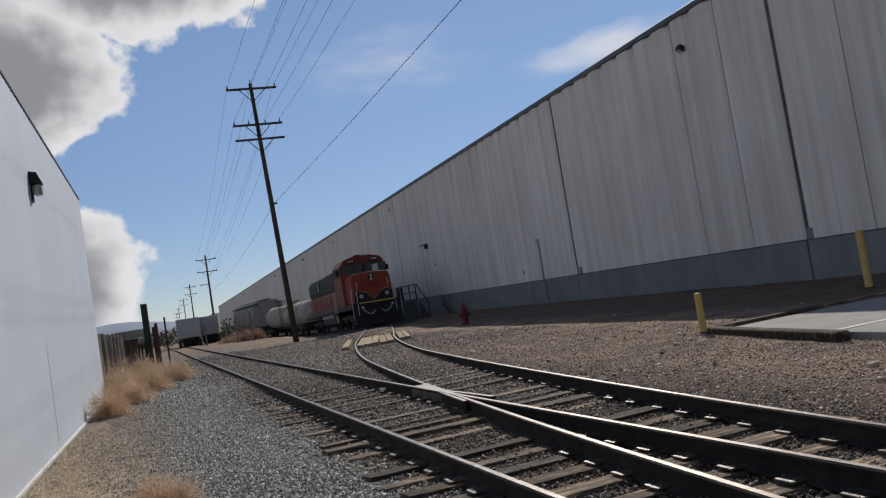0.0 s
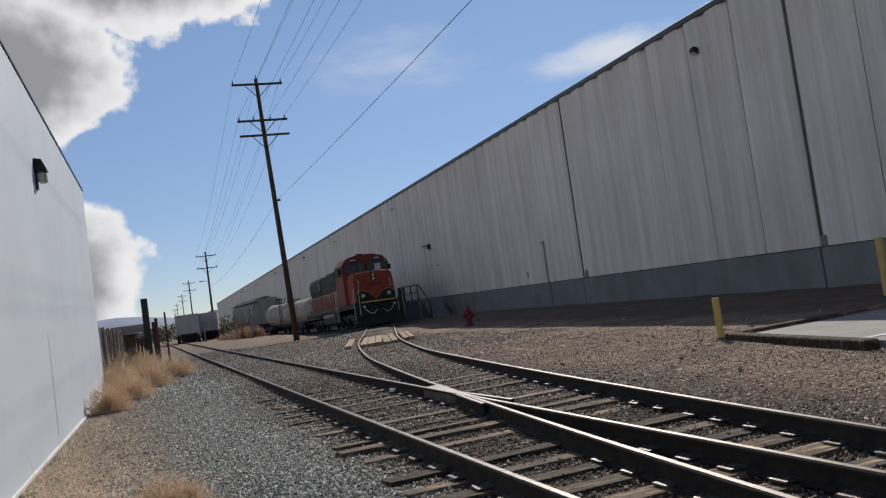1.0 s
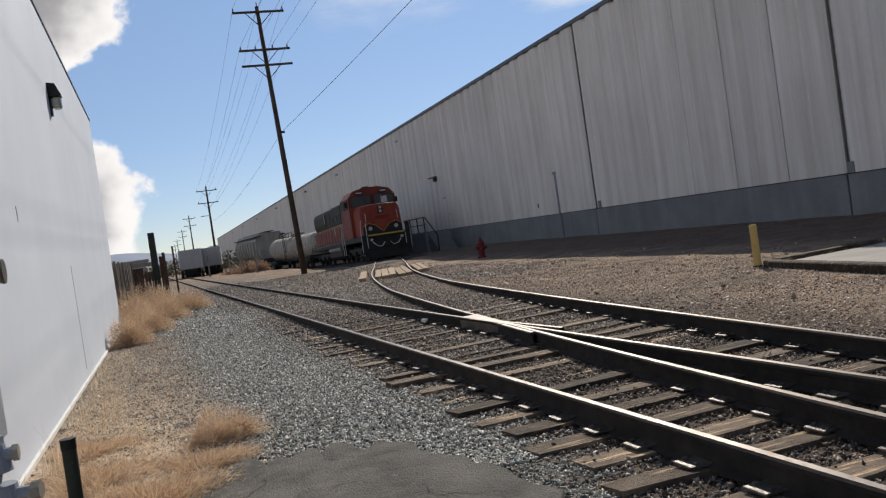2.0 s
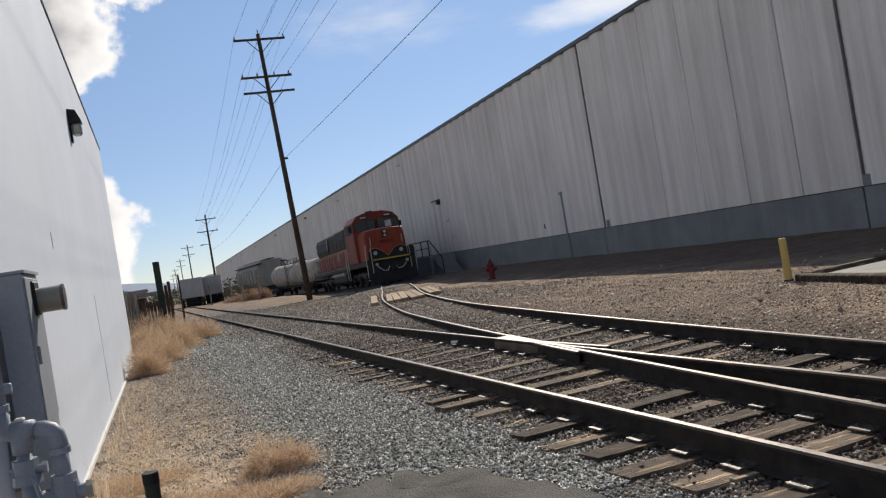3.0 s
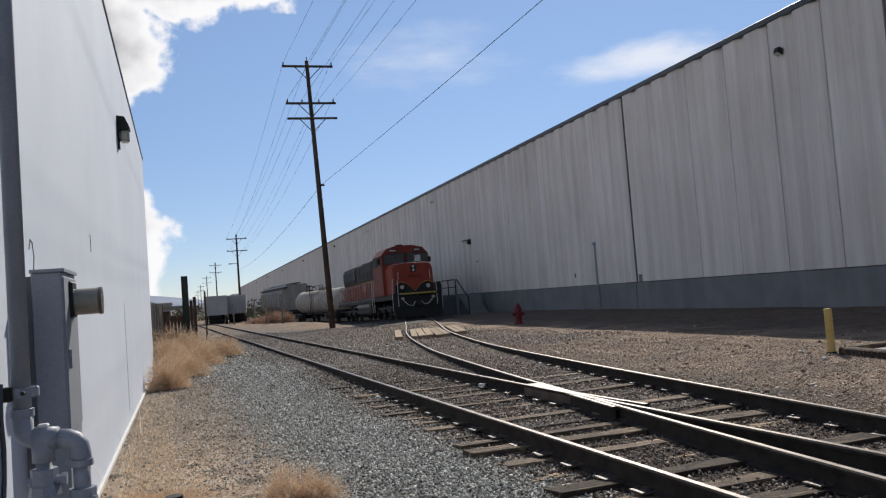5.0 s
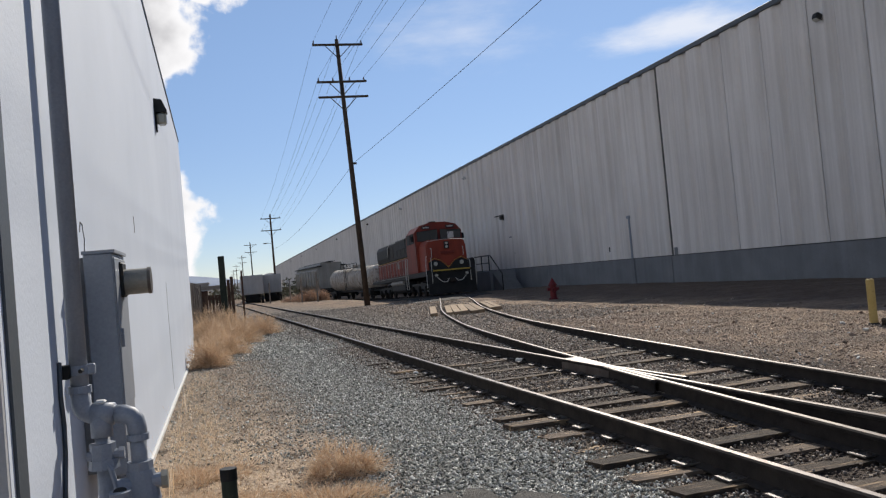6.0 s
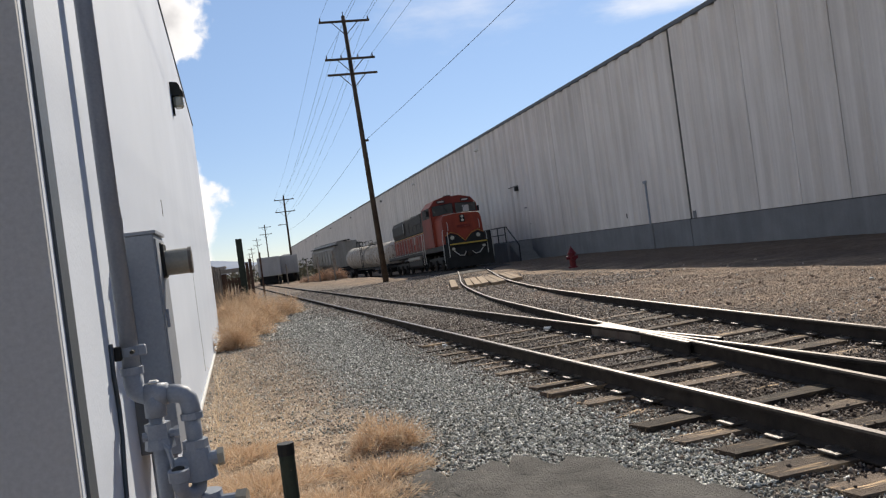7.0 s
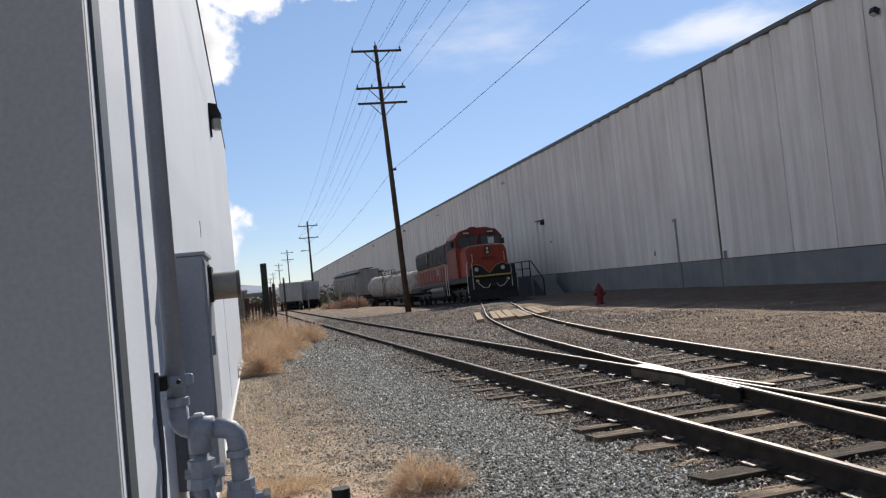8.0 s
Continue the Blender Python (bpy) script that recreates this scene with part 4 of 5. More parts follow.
def hydrant():
    th = empty("fire_hydrant", pose(11.6, 32.43, ground_z(11.6, 32.43) - 0.06), "red-painted iron fire hydrant in gravel", "fire hydrant")
    part("barrel", C((0, 0, 0), (0, 0, 0.68), 0.13, 16), M_RED, th)
    part("flange", C((0, 0, 0.05), (0, 0, 0.11), 0.20, 16), M_RED, th)
    part("collar", C((0, 0, 0.60), (0, 0, 0.66), 0.18, 16), M_RED, th)
    part("bonnet", C((0, 0, 0.66), (0, 0, 0.86), 0.16, 16, 0.05), M_RED, th)
    part("operating_nut", C((0, 0, 0.86), (0, 0, 0.92), 0.03, 6), M_RED, th)
    for sx in (-1, 1):
        part("hose_outlet", C((0, 0, 0.47), (0.24 * sx, 0, 0.47), 0.07, 12), M_RED, th)
    part("pumper_outlet", C((0, 0, 0.44), (0, -0.26, 0.44), 0.09, 12), M_RED, th)


hydrant()
slab = empty("concrete_pad", pose(0, 0, 0), "worn raised concrete pad with a white line", "concrete pad", kind="structure")
part("pad", prism([(8.95, 9.3), (9.5, 12.4), (17.7, 12.75), (17.7, -6), (8.3, -6), (8.6, 5)], "z", -0.1, 0.09), M_SLAB, slab)
part("painted_line", B(9.1, 17.5, 9.40, 9.52, 0.094, 0.098), M_LINE, slab)
for k, (x0, y0, x1, y1) in enumerate(((8.74, 9.0, 9.34, 12.75), (9.5, 12.75, 12.0, 12.9), (12.25, 12.92, 15.2, 13.1), (8.2, -3, 8.55, 4.2))):
    tb = empty("edge_timber", pose(x0, y0, 0), "dark weathered timber lying along the concrete pad", "timber", "edge timbers")
    ln = math.hypot(x1 - x0, y1 - y0)
    bm = B(-0.11, 0.11, 0, ln, -0.05, 0.13, bevel=0.02)
    p = part("beam", bm, M_TIE, tb)
    p.matrix_basis = pose(0, 0, 0, 0, 0, math.degrees(math.atan2(-(x1 - x0), y1 - y0)))

# ---- utility poles and wires ----


def utility_pole(x, y, top, lean, arms, group="utility poles"):
    th = empty("utility_pole", pose(x, y, 0), "tall brown wooden utility pole with crossarms", "utility pole", group)
    lx, ly = lean

    def at(z):
        return Vector((lx * z / top, ly * z / top, z))
    part("shaft", C(at(-0.5), at(top), 0.185, 14, 0.115), M_POLE, th, smooth=True)
    for i, (z, half, pins) in enumerate(arms):
        c = at(z)
        arm = part("crossarm", B(c.x - half, c.x + half, c.y - 0.22, c.y - 0.10, z - 0.06, z + 0.06, bevel=0.01), M_POLE, th)
        for s in (-1, 1):
            part("brace", T([(c.x + s * half * 0.52, c.y - 0.23, z - 0.05), (c.x, c.y - 0.18, z - 0.85)], 0.026, 6), M_POLE, th)
        for u in pins:
            part("insulator", C((c.x + u * half, c.y - 0.16, z + 0.06), (c.x + u * half, c.y - 0.16, z + 0.26), 0.045, 8, 0.03), M_INSUL, th)
    return th


ARMS1 = [(15.78, 1.52, (-0.95, 0.0, 0.95)), (13.52, 1.5, (-0.93, -0.35, 0.32, 0.9)), (12.60, 1.5, ())]
pole = utility_pole(6.98, 50.2, 16.15, (-0.44, 0.2), ARMS1)
part("pole_top_pin", C((-0.44, 0.2, 16.05), (-0.44, 0.2, 16.4), 0.03, 8), M_INSUL, pole)
part("riser_conduit", T([(-0.45, 0.02, 14.2), (-0.42, 0.0, 12.6)], 0.06, 8), M_BLACK, pole)
part("wire_hook", B(-0.2, 0.10, 0.0, 0.1, 8.5, 8.62), M_INSUL, pole)
ARMS2 = [(11.75, 1.45, (-0.9, 0.9)), (10.0, 1.45, (-0.9, 0.9))]
p2 = utility_pole(6.0, 124, 12.4, (0, 0), ARMS2)
part("street_lamp_arm", T([(0, -0.15, 8.1), (-0.9, -0.15, 8.2)], 0.04, 6), M_BLACK, p2)
part("street_lamp_head", B(-1.3, -0.8, -0.3, 0.0, 8.08, 8.22), M_DRUM, p2)
for x, y, h in ((5.4, 205, 13.1), (5.0, 290, 13.6), (4.0, 372, 13.2), (3.6, 455, 13)):
    utility_pole(x, y, h, (0, 0), [(h - 0.7, 1.45, (-0.9, 0.9)), (h - 2.4, 1.45, (-0.9, 0.9))])


def wire(name, a, b, sag, r=0.0075, n=14):
    a, b = Vector(a), Vector(b)
    pts = [a.lerp(b, i / n) - Vector((0, 0, sag * 4 * (i / n) * (1 - i / n))) for i in range(n + 1)]
    return tagged(mesh_ob(name, T(pts, r, 5), M_WIRE), "thin dark overhead cable strung between utility poles", "overhead cable", "overhead cables")


for z, us in ((16.03, (-1.43, 0.0, 1.43)), (13.77, (-1.4, -0.52, 0.48, 1.35))):
    for u in us:
        x1, y1 = 6.98 - 0.44 * z / 16.15, 50.2 + 0.2 * z / 16.15 - 0.16
        wire("overhead_cable", (x1 + u, y1, z), (7.5 + u, -24, z + 0.2), 0.9)
        wire("overhead_cable", (x1 + u, y1, z), (6.0 + (1.3 if u > 0 else -1.3) * min(1, abs(u) + 0.2), 124, 12.0 if z > 15 else 10.25), 0.9)
wire("overhead_cable", (6.90, 50.25, 8.58), (8.75, -24, 9.3), 0.35, 0.010)
wire("overhead_cable", (6.90, 50.25, 8.58), (6.0, 124, 7.2), 0.8, 0.010)

# ---- train ----


def wheelset(parent, y, r=0.5):
    for s in (-1, 1):
        w = part("wheel", C((s * 0.69, y, r), (s * 0.82, y, r), r, 24), M_RAIL, parent)
        part("hub", C((s * 0.82, y, r), (s * 0.88, y, r), 0.16, 12), M_LOCOBLACK, w)
    part("axle", C((-0.7, y, r), (0.7, y, r), 0.09, 10), M_LOCOBLACK, parent)


def truck(thing, y, axles, r, name="truck"):
    span = axles[-1] - axles[0]
    t = part(name, B(-1.12, -0.95, y + axles[0] - 0.5, y + axles[-1] + 0.5, 0.45, 0.85, bevel=0.04), M_LOCOBLACK, thing)
    part("side_frame", B(0.95, 1.12, y + axles[0] - 0.5, y + axles[-1] + 0.5, 0.45, 0.85, bevel=0.04), M_LOCOBLACK, t)
    part("bolster", B(-1.0, 1.0, y - 0.25, y + 0.25, 0.5, 0.95), M_LOCOBLACK, t)
    for a0 in axles:
        wheelset(t, y + a0, r)
        for s in (-1, 1):
            part("axle_box", B(s * 1.18 - 0.1, s * 1.18 + 0.1, y + a0 - 0.16, y + a0 + 0.16, 0.34, 0.68, bevel=0.03), M_LOCOBLACK, t)


def coupler(thing, y, s):
    part("coupler", B(-0.13, 0.13, min(y, y + s * 0.55), max(y, y + s * 0.55), 0.72, 1.0, bevel=0.04), M_RAIL, thing)


def make_locomotive():
    th = empty("locomotive", pose(12.06, 48.8, RAILTOP + 0.03, -1.05, 0, -0.9), "orange and black diesel freight locomotive standing on the siding", "locomotive")
    # frame, pilot and steps
    part("underframe", B(-1.48, 1.48, 0.55, 21.4, 1.20, 1.52, bevel=0.02), M_LOCOBLACK, th)
    part("pilot", B(-1.52, 1.52, 0.40, 0.62, 0.35, 1.55, bevel=0.03), M_LOCOBLACK, th)
    plow = prism([(-1.5, 0.08), (1.5, 0.08), (1.42, 0.75), (-1.42, 0.75)], "y", 0.10, 0.40)
    for v in plow.verts:
        if v.co.y < 0.2:
            v.co.y += abs(v.co.x) * 0.12
    part("snow_plow", plow, M_LOCOBLACK, th)
    part("anticlimber", B(-1.2, 1.2, 0.22, 0.42, 1.40, 1.56, bevel=0.02), M_LOCOBLACK, th)
    part("pilot_stripe", B(-1.15, 1.15, 0.195, 0.217, 1.46, 1.54), M_LOCOYEL, th, "yellow stripe on the pilot edge")
    coupler(th, 0.40, -1)
    part("brake_hose", T([(-0.9, 0.36, 1.1), (-0.62, 0.2, 0.80), (-0.35, 0.2, 0.78), (-0.18, 0.3, 1.0)], 0.03, 6), M_LOCOWHITE, th)
    part("brake_hose", T([(0.9, 0.36, 1.1), (0.62, 0.2, 0.85), (0.35, 0.2, 0.80), (0.18, 0.3, 1.0)], 0.03, 6), M_LOCOWHITE, th)
    for s in (-1, 1):
        for k in range(4):
            part("front_step", B(s * 1.25 - 0.26, s * 1.25 + 0.26, 0.45 + 0.09 * k, 0.70 + 0.09 * k, 0.32 + 0.30 * k, 0.36 + 0.30 * k), M_LOCOWHITE if k == 0 else M_LOCOBLACK, th)
        part("grab_rail", T([(s * 1.54, 0.40, 0.5), (s * 1.54, 0.36, 1.9), (s * 1.45, 0.55, 2.35), (s * 1.3, 0.95, 2.45)], 0.021, 6), M_LOCOWHITE, th, "white-painted grab rail")
        part("grab_rail", T([(s * 1.2, 0.38, 0.6), (s * 1.2, 0.34, 1.9), (s * 1.15, 0.55, 2.30)], 0.024, 6), M_LOCOWHITE, th, "white-painted grab rail")
        for y in (6.0, 21.1):
            for k in range(4):
                part("side_step", B(s * 1.38 - 0.12, s * 1.38 + 0.12, y, y + 0.55, 0.32 + 0.30 * k, 0.36 + 0.30 * k), M_LOCOBLACK, th)
        for y in (5.95, 6.6):
            part("side_grab_rail", T([(s * 1.52, y, 0.5), (s * 1.55, y, 1.6), (s * 1.50, y, 2.55)], 0.026, 6), M_LOCOWHITE, th, "white-painted grab rail")
        part("mirror", B(s * 1.66 - 0.09, s * 1.66 + 0.09, 3.1, 3.14, 3.5, 3.85, bevel=0.01), M_LOCOBLACK, th)
        part("wiper", T([(s * 0.75, 2.64, 4.06), (s * 0.45, 2.635, 3.6)], 0.012, 4), M_LOCOBLACK, th)
        part("nose_grab_iron", T([(s * 1.0, 0.98, 2.35), (s * 1.0, 0.90, 2.38), (s * 1.0, 0.90, 2.85), (s * 1.0, 1.04, 2.88)], 0.02, 5), M_LOCOWHITE, th)
    # nose
    nose = prism([(-1.42, 1.52), (1.42, 1.52), (1.42, 3.10), (1.20, 3.42), (-1.20, 3.42), (-1.42, 3.10)], "y", 0.95, 3.0)
    for v in nose.verts:
        if v.co.y < 1.5:
            v.co.x *= 0.88
            if v.co.z > 3.0:
                v.co.y += 0.22
    bmesh.ops.bevel(nose, geom=nose.edges[:], offset=0.06, segments=2, affect="EDGES")
    part("nose", nose, M_ORANGE, th, "orange wide nose")
    low = prism([(-1.22, 1.54), (1.22, 1.54), (1.22, 2.02), (0.86, 2.20), (0.45, 2.06), (0.0, 1.62), (-0.45, 2.06), (-0.86, 2.20), (-1.22, 2.02)], "y", 0.925, 0.944)
    part("nose_chevron", low, M_LOCOBLACK, th, "black curved chevron on the lower nose")
    for pts in ([(-1.20, 2.08), (-0.86, 2.26), (-0.45, 2.12), (0, 1.68)], [(1.20, 2.08), (0.86, 2.26), (0.45, 2.12), (0, 1.68)]):
        part("chevron_stripe", T([(x, 0.935, z) for x, z in pts], 0.012, 5), M_LOCOYEL, th, "thin yellow stripe")
    part("nose_edge_stripe", T([(-1.16, 1.06, 3.32), (-0.6, 1.08, 3.38), (0, 1.08, 3.40)], 0.014, 5), M_LOCOWHITE, th)
    part("nose_edge_stripe", T([(1.16, 1.06, 3.32), (0.6, 1.08, 3.38), (0, 1.08, 3.40)], 0.014, 5), M_LOCOWHITE, th)
    part("nose_emblem", B(-0.42, 0.42, 0.935, 0.945, 2.50, 2.66), M_REDROOF, th, "dull red emblem bar")
    head = part("headlight", B(-0.16, 0.16, 0.97, 1.04, 2.82, 3.26, bevel=0.03), M_LOCOBLACK, th)
    for z in (2.93, 3.15):
        part("lens", C((0, 0.955, z), (0, 0.975, z), 0.085, 14), M_LAMPGLASS, head)
    for s in (-1, 1):
        dl = part("ditch_light", C((s * 0.82, 0.80, 1.92), (s * 0.82, 1.0, 1.92), 0.15, 16), M_LOCOBLACK, th)
        part("lens", C((s * 0.82, 0.785, 1.92), (s * 0.82, 0.80, 1.92), 0.125, 16), M_LAMPGLASS, dl)
        part("marker_light", C((s * 0.95, 0.24, 1.22), (s * 0.95, 0.40, 1.22), 0.09, 12), M_LAMPGLASS, th)
    # cab
    cab = prism([(-1.53, 1.52), (1.53, 1.52), (1.53, 4.05), (1.18, 4.45), (0.5, 4.62), (-0.5, 4.62), (-1.18, 4.45), (-1.53, 4.05)], "y", 2.7, 5.6)
    for v in cab.verts:
        if v.co.y < 3 and v.co.z > 4.0:
            v.co.y += 0.15
    part("cab", cab, M_REDROOF, th, "dull red-orange crew cab")
    part("cab_front_panel", prism([(-1.50, 1.6), (1.50, 1.6), (1.50, 3.45), (-1.50, 3.45)], "y", 2.655, 2.697), M_ORANGE, th)
    for s in (-1, 1):
        ws = part("windshield", prism(sorted_outline([(s * 0.10, 3.50), (s * 1.40, 3.48), (s * 1.40, 4.02), (s * 0.10, 4.12)], s), "y", 2.66, 2.70), M_GLASS, th, "dark windshield pane")
        part("window_frame", T([(s * 0.10, 2.66, 3.48), (s * 1.42, 2.66, 3.46), (s * 1.42, 2.68, 4.04), (s * 0.10, 2.70, 4.14), (s * 0.10, 2.66, 3.48)], 0.03, 5), M_LOCOBLACK, ws)
        part("number_board", B(s * 0.78 - 0.26, s * 0.78 + 0.26, 2.78, 2.86, 4.22, 4.40), M_LOCOBLACK, th, "dark number board with pale bars")
        part("number_bar", B(s * 0.78 - 0.19, s * 0.78 + 0.19, 2.765, 2.778, 4.27, 4.35), M_LOCOWHITE, th)
        part("side_window", B(s * 1.545 - 0.012, s * 1.545 + 0.012, 3.2, 4.2, 3.40, 4.02), M_LOCOBLACK, th)
        part("side_window", B(s * 1.545 - 0.012, s * 1.545 + 0.012, 4.35, 5.3, 3.40, 4.02), M_LOCOBLACK, th)
        part("cab_side_panel", B(s * 1.54 - 0.008, s * 1.54 + 0.008, 2.72, 5.58, 1.6, 3.3), M_REDROOF, th)
    part("sun_visor_card", B(0.55, 0.95, 2.638, 2.652, 3.55, 3.95), M_LOCOWHITE, th, "pale sheet behind the windshield")
    part("roof_horn", B(-0.2, 0.25, 4.2, 4.6, 4.62, 4.80, bevel=0.04), M_LOCOBLACK, th)
    # long hood
    part("hood_lower", B(-0.95, 0.95, 5.6, 21.0, 1.52, 2.78, bevel=0.02), M_REDROOF, th, "grimy red-orange long hood side")
    for k in range(9):
        part("hood_grille", B(-0.955, -0.925, 6.2 + 1.5 * k, 7.3 + 1.5 * k, 3.05, 3.85, bevel=0.01), M_GRILLE, th)
        part("roof_hatch", B(-0.55, 0.55, 6.2 + 1.5 * k, 7.2 + 1.5 * k, 4.12, 4.12 + 0.06 * (1 + k % 3), bevel=0.01), M_LOCOBLACK, th)
    part("hood_upper", B(-0.93, 0.93, 5.6, 21.0, 2.785, 4.12, bevel=0.08), M_LOCOBLACK, th, "black upper hood")
    part("hood_stripe", B(-0.958, 0.958, 5.62, 20.9, 2.75, 2.78), M_LOCOYEL, th, "yellow line along the hood")
    for k in range(16):
        part("hood_door", B(-0.985, -0.955, 6.0 + 0.9 * k, 6.8 + 0.9 * k, 1.7, 2.70, bevel=0.01), M_REDROOF if k % 3 else M_ORANGE, th)
    for k in range(7):
        part("lettering_bar", B(-0.995, -0.987, 9.0 + 0.9 * k, 9.5 + 0.9 * k, 2.1, 2.6), M_HOPPER if k == 3 else M_ORANGE, th, "faded lettering block")
    part("inverter_cabinet", B(-1.15, -0.96, 5.62, 7.4, 1.52, 2.6, bevel=0.03), M_REDROOF, th)
    part("dynamic_brake", B(-0.98, 0.98, 8.8, 12.2, 3.4, 4.16, bevel=0.08), M_LOCOBLACK, th)
    part("exhaust_stack", B(-0.3, 0.3, 9.6, 10.3, 3.9, 4.36, bevel=0.04), M_LOCOBLACK, th)
    rad = prism([(-0.955, 2.95), (-1.02, 3.2), (-1.02, 3.85), (-0.86, 4.16), (0.86, 4.16), (1.02, 3.85), (1.02, 3.2), (0.955, 2.95)], "y", 15.6, 20.8)
    part("radiator", rad, M_LOCOBLACK, th, "flared black radiator section")
    part("radiator_edge", T([(-1.03, 15.58, 3.2), (-1.03, 15.58, 3.85), (-0.87, 15.58, 4.17)], 0.03, 5), M_LOCOWHITE, th)
    part("roof_edge", T([(-0.87, 13.0, 4.17), (-0.87, 20.8, 4.17)], 0.035, 5), M_LOCOWHITE, th)
    for k in range(3):
        part("radiator_fan", C((0, 16.5 + 1.6 * k, 4.16), (0, 16.5 + 1.6 * k, 4.22), 0.68, 18), M_LOCOBLACK, th)
    for s in (-1, 1):
        for k in range(13):
            y = 6.8 + 1.15 * k
            part("handrail_post", C((s * 1.45, y, 1.52), (s * 1.45, y, 2.55), 0.016, 6), M_HOPPER, th)
        part("handrail", C((s * 1.45, 5.7, 2.55), (s * 1.45, 21.0, 2.55), 0.018, 6), M_HOPPER, th)
        part("sill_stripe", B(s * 1.49 - 0.006, s * 1.49 + 0.006, 5.8, 21.2, 1.43, 1.46), M_HOPPER, th)
    part("fuel_tank", B(-1.35, 1.35, 8.0, 13.4, 0.35, 1.18, bevel=0.18), M_LOCOBLACK, th)
    part("air_reservoir", C((-1.3, 8.4, 1.05), (-1.3, 13.0, 1.05), 0.16, 12), M_HOPPER, th)
    truck(th, 4.4, (-2.0, 0.0, 2.0), 0.52)
    truck(th, 17.2, (-2.0, 0.0, 2.0), 0.52)
    coupler(th, 21.4, 1)


def sorted_outline(pts, s):
    return pts if s > 0 else pts[::-1]


def make_tank_car():
    th = empty("tank_car", pose(12.30, 71.6, RAILTOP - 0.45, 0, 0, 7.0), "dusty off-white railway tank car coupled behind the locomotive", "tank car")
    bm = C((0, 1.6, 1.98), (0, 15.4, 1.98), 1.10, 32)
    part("barrel", bm, M_TANK, th, smooth=False)
    for y0, y1 in ((1.6, 0.9), (15.4, 16.1)):
        dome = bmesh.new()
        bmesh.ops.create_uvsphere(dome, u_segments=28, v_segments=14, radius=1.10, matrix=Matrix.Translation((0, y0, 1.98)) @ Matrix.Diagonal((1, 0.48, 1, 1)))
        part("tank_head", dome, M_TANK, th, smooth=True)
    for y in (3.4, 6.0, 8.5, 11.0, 13.32):
        part("band", C((0, y - 0.06, 1.98), (0, y + 0.06, 1.98), 1.118, 32), M_HOPPER, th)
    for k in range(6):
        part("rail_post", C((-0.9, 5.6 + 1.15 * k, 3.0), (-0.9, 5.6 + 1.15 * k, 3.45), 0.025, 6), M_LOCOBLACK, th)
    part("guard_rail", C((-0.9, 5.6, 3.45), (-0.9, 11.35, 3.45), 0.025, 6), M_LOCOBLACK, th)
    part("valve_housing", B(-0.3, 0.3, 6.6, 7.3, 3.04, 3.32, bevel=0.04), M_HOPPER, th)
    part("dome_hatch", C((0, 8.5, 3.04), (0, 8.5, 3.32), 0.45, 16), M_TANK, th)
    part("sill", B(-0.4, 0.4, 0.2, 16.8, 0.75, 1.1), M_LOCOBLACK, th)
    for s in (-1, 1):
        part("walkway", B(s * 0.9 - 0.2, s * 0.9 + 0.2, 5.5, 11.5, 3.02, 3.06), M_LOCOBLACK, th)
        part("end_platform", B(-1.45, 1.45, 8.5 + s * 8.1 - 0.5, 8.5 + s * 8.1 + 0.5, 0.95, 1.1), M_LOCOBLACK, th)
        part("ladder", T([(-1.3, 8.5 + s * 0.25, 0.8), (-1.3, 8.5 + s * 0.25, 3.0), (-0.9, 8.5 + s * 0.25, 3.4)], 0.03, 5), M_LOCOBLACK, th)
    truck(th, 2.6, (-0.9, 0.9), 0.45)
    truck(th, 14.4, (-0.9, 0.9), 0.45)
    coupler(th, 0.2, -1)
    coupler(th, 16.8, 1)


def make_hopper():
    th = empty("hopper_car", pose(10.1, 89.6, RAILTOP - 0.45, 0, 0, 3.6), "grey ribbed covered hopper railway car", "hopper car")
    part("body", prism([(-0.9, 1.1), (0.9, 1.1), (1.5, 1.7), (1.55, 3.3), (1.1, 4.05), (-1.1, 4.05), (-1.55, 3.3), (-1.5, 1.7)], "y", 0.9, 16.6), M_HOPPER, th)
    part("roof_walk", B(-0.4, 0.4, 0.5, 17.0, 4.12, 4.2), M_LOCOBLACK, th)
    for s in (-1, 1):
        part("roof_edge", B(s * 1.32 - 0.30, s * 1.32 + 0.30, 0.6, 16.9, 3.66, 3.76), M_LOCOBLACK, th, "dark roof side rail")
    for k in range(4):
        part("hatch", C((0, 2.6 + 4 * k, 4.05), (0, 2.6 + 4 * k, 4.16), 0.35, 12), M_HOPPER, th)
    for k in range(9):
        for s in (-1, 1):
            part("rib", B(s * 1.56 - 0.05, s * 1.56 + 0.05, 1.0 + 1.92 * k, 1.1 + 1.92 * k, 1.5, 3.3), M_HOPPER, th)
    for k in range(3):
        part("chute", prism([(-1.0, 1.2), (1.0, 1.2), (0.4, 0.4), (-0.4, 0.4)], "y", 3.6 + 4 * k, 6.2 + 4 * k), M_HOPPER, th)
    part("end_frame", B(-1.4, 1.4, 0.2, 0.4, 0.9, 1.3), M_LOCOBLACK, th)
    for s in (-1, 1):
        part("end_post", C((s * 1.4, 0.35, 1.3), (s * 1.4, 0.9, 3.9), 0.05, 6), M_HOPPER, th)
    part("sill", B(-0.4, 0.4, 0.2, 17.3, 0.75, 1.1), M_LOCOBLACK, th)
    truck(th, 2.2, (-0.9, 0.9), 0.45)
    truck(th, 15.2, (-0.9, 0.9), 0.45)
    coupler(th, 0.2, -1)
    return th


make_locomotive()
make_tank_car()
make_hopper()

# ---- far yard on the left ----


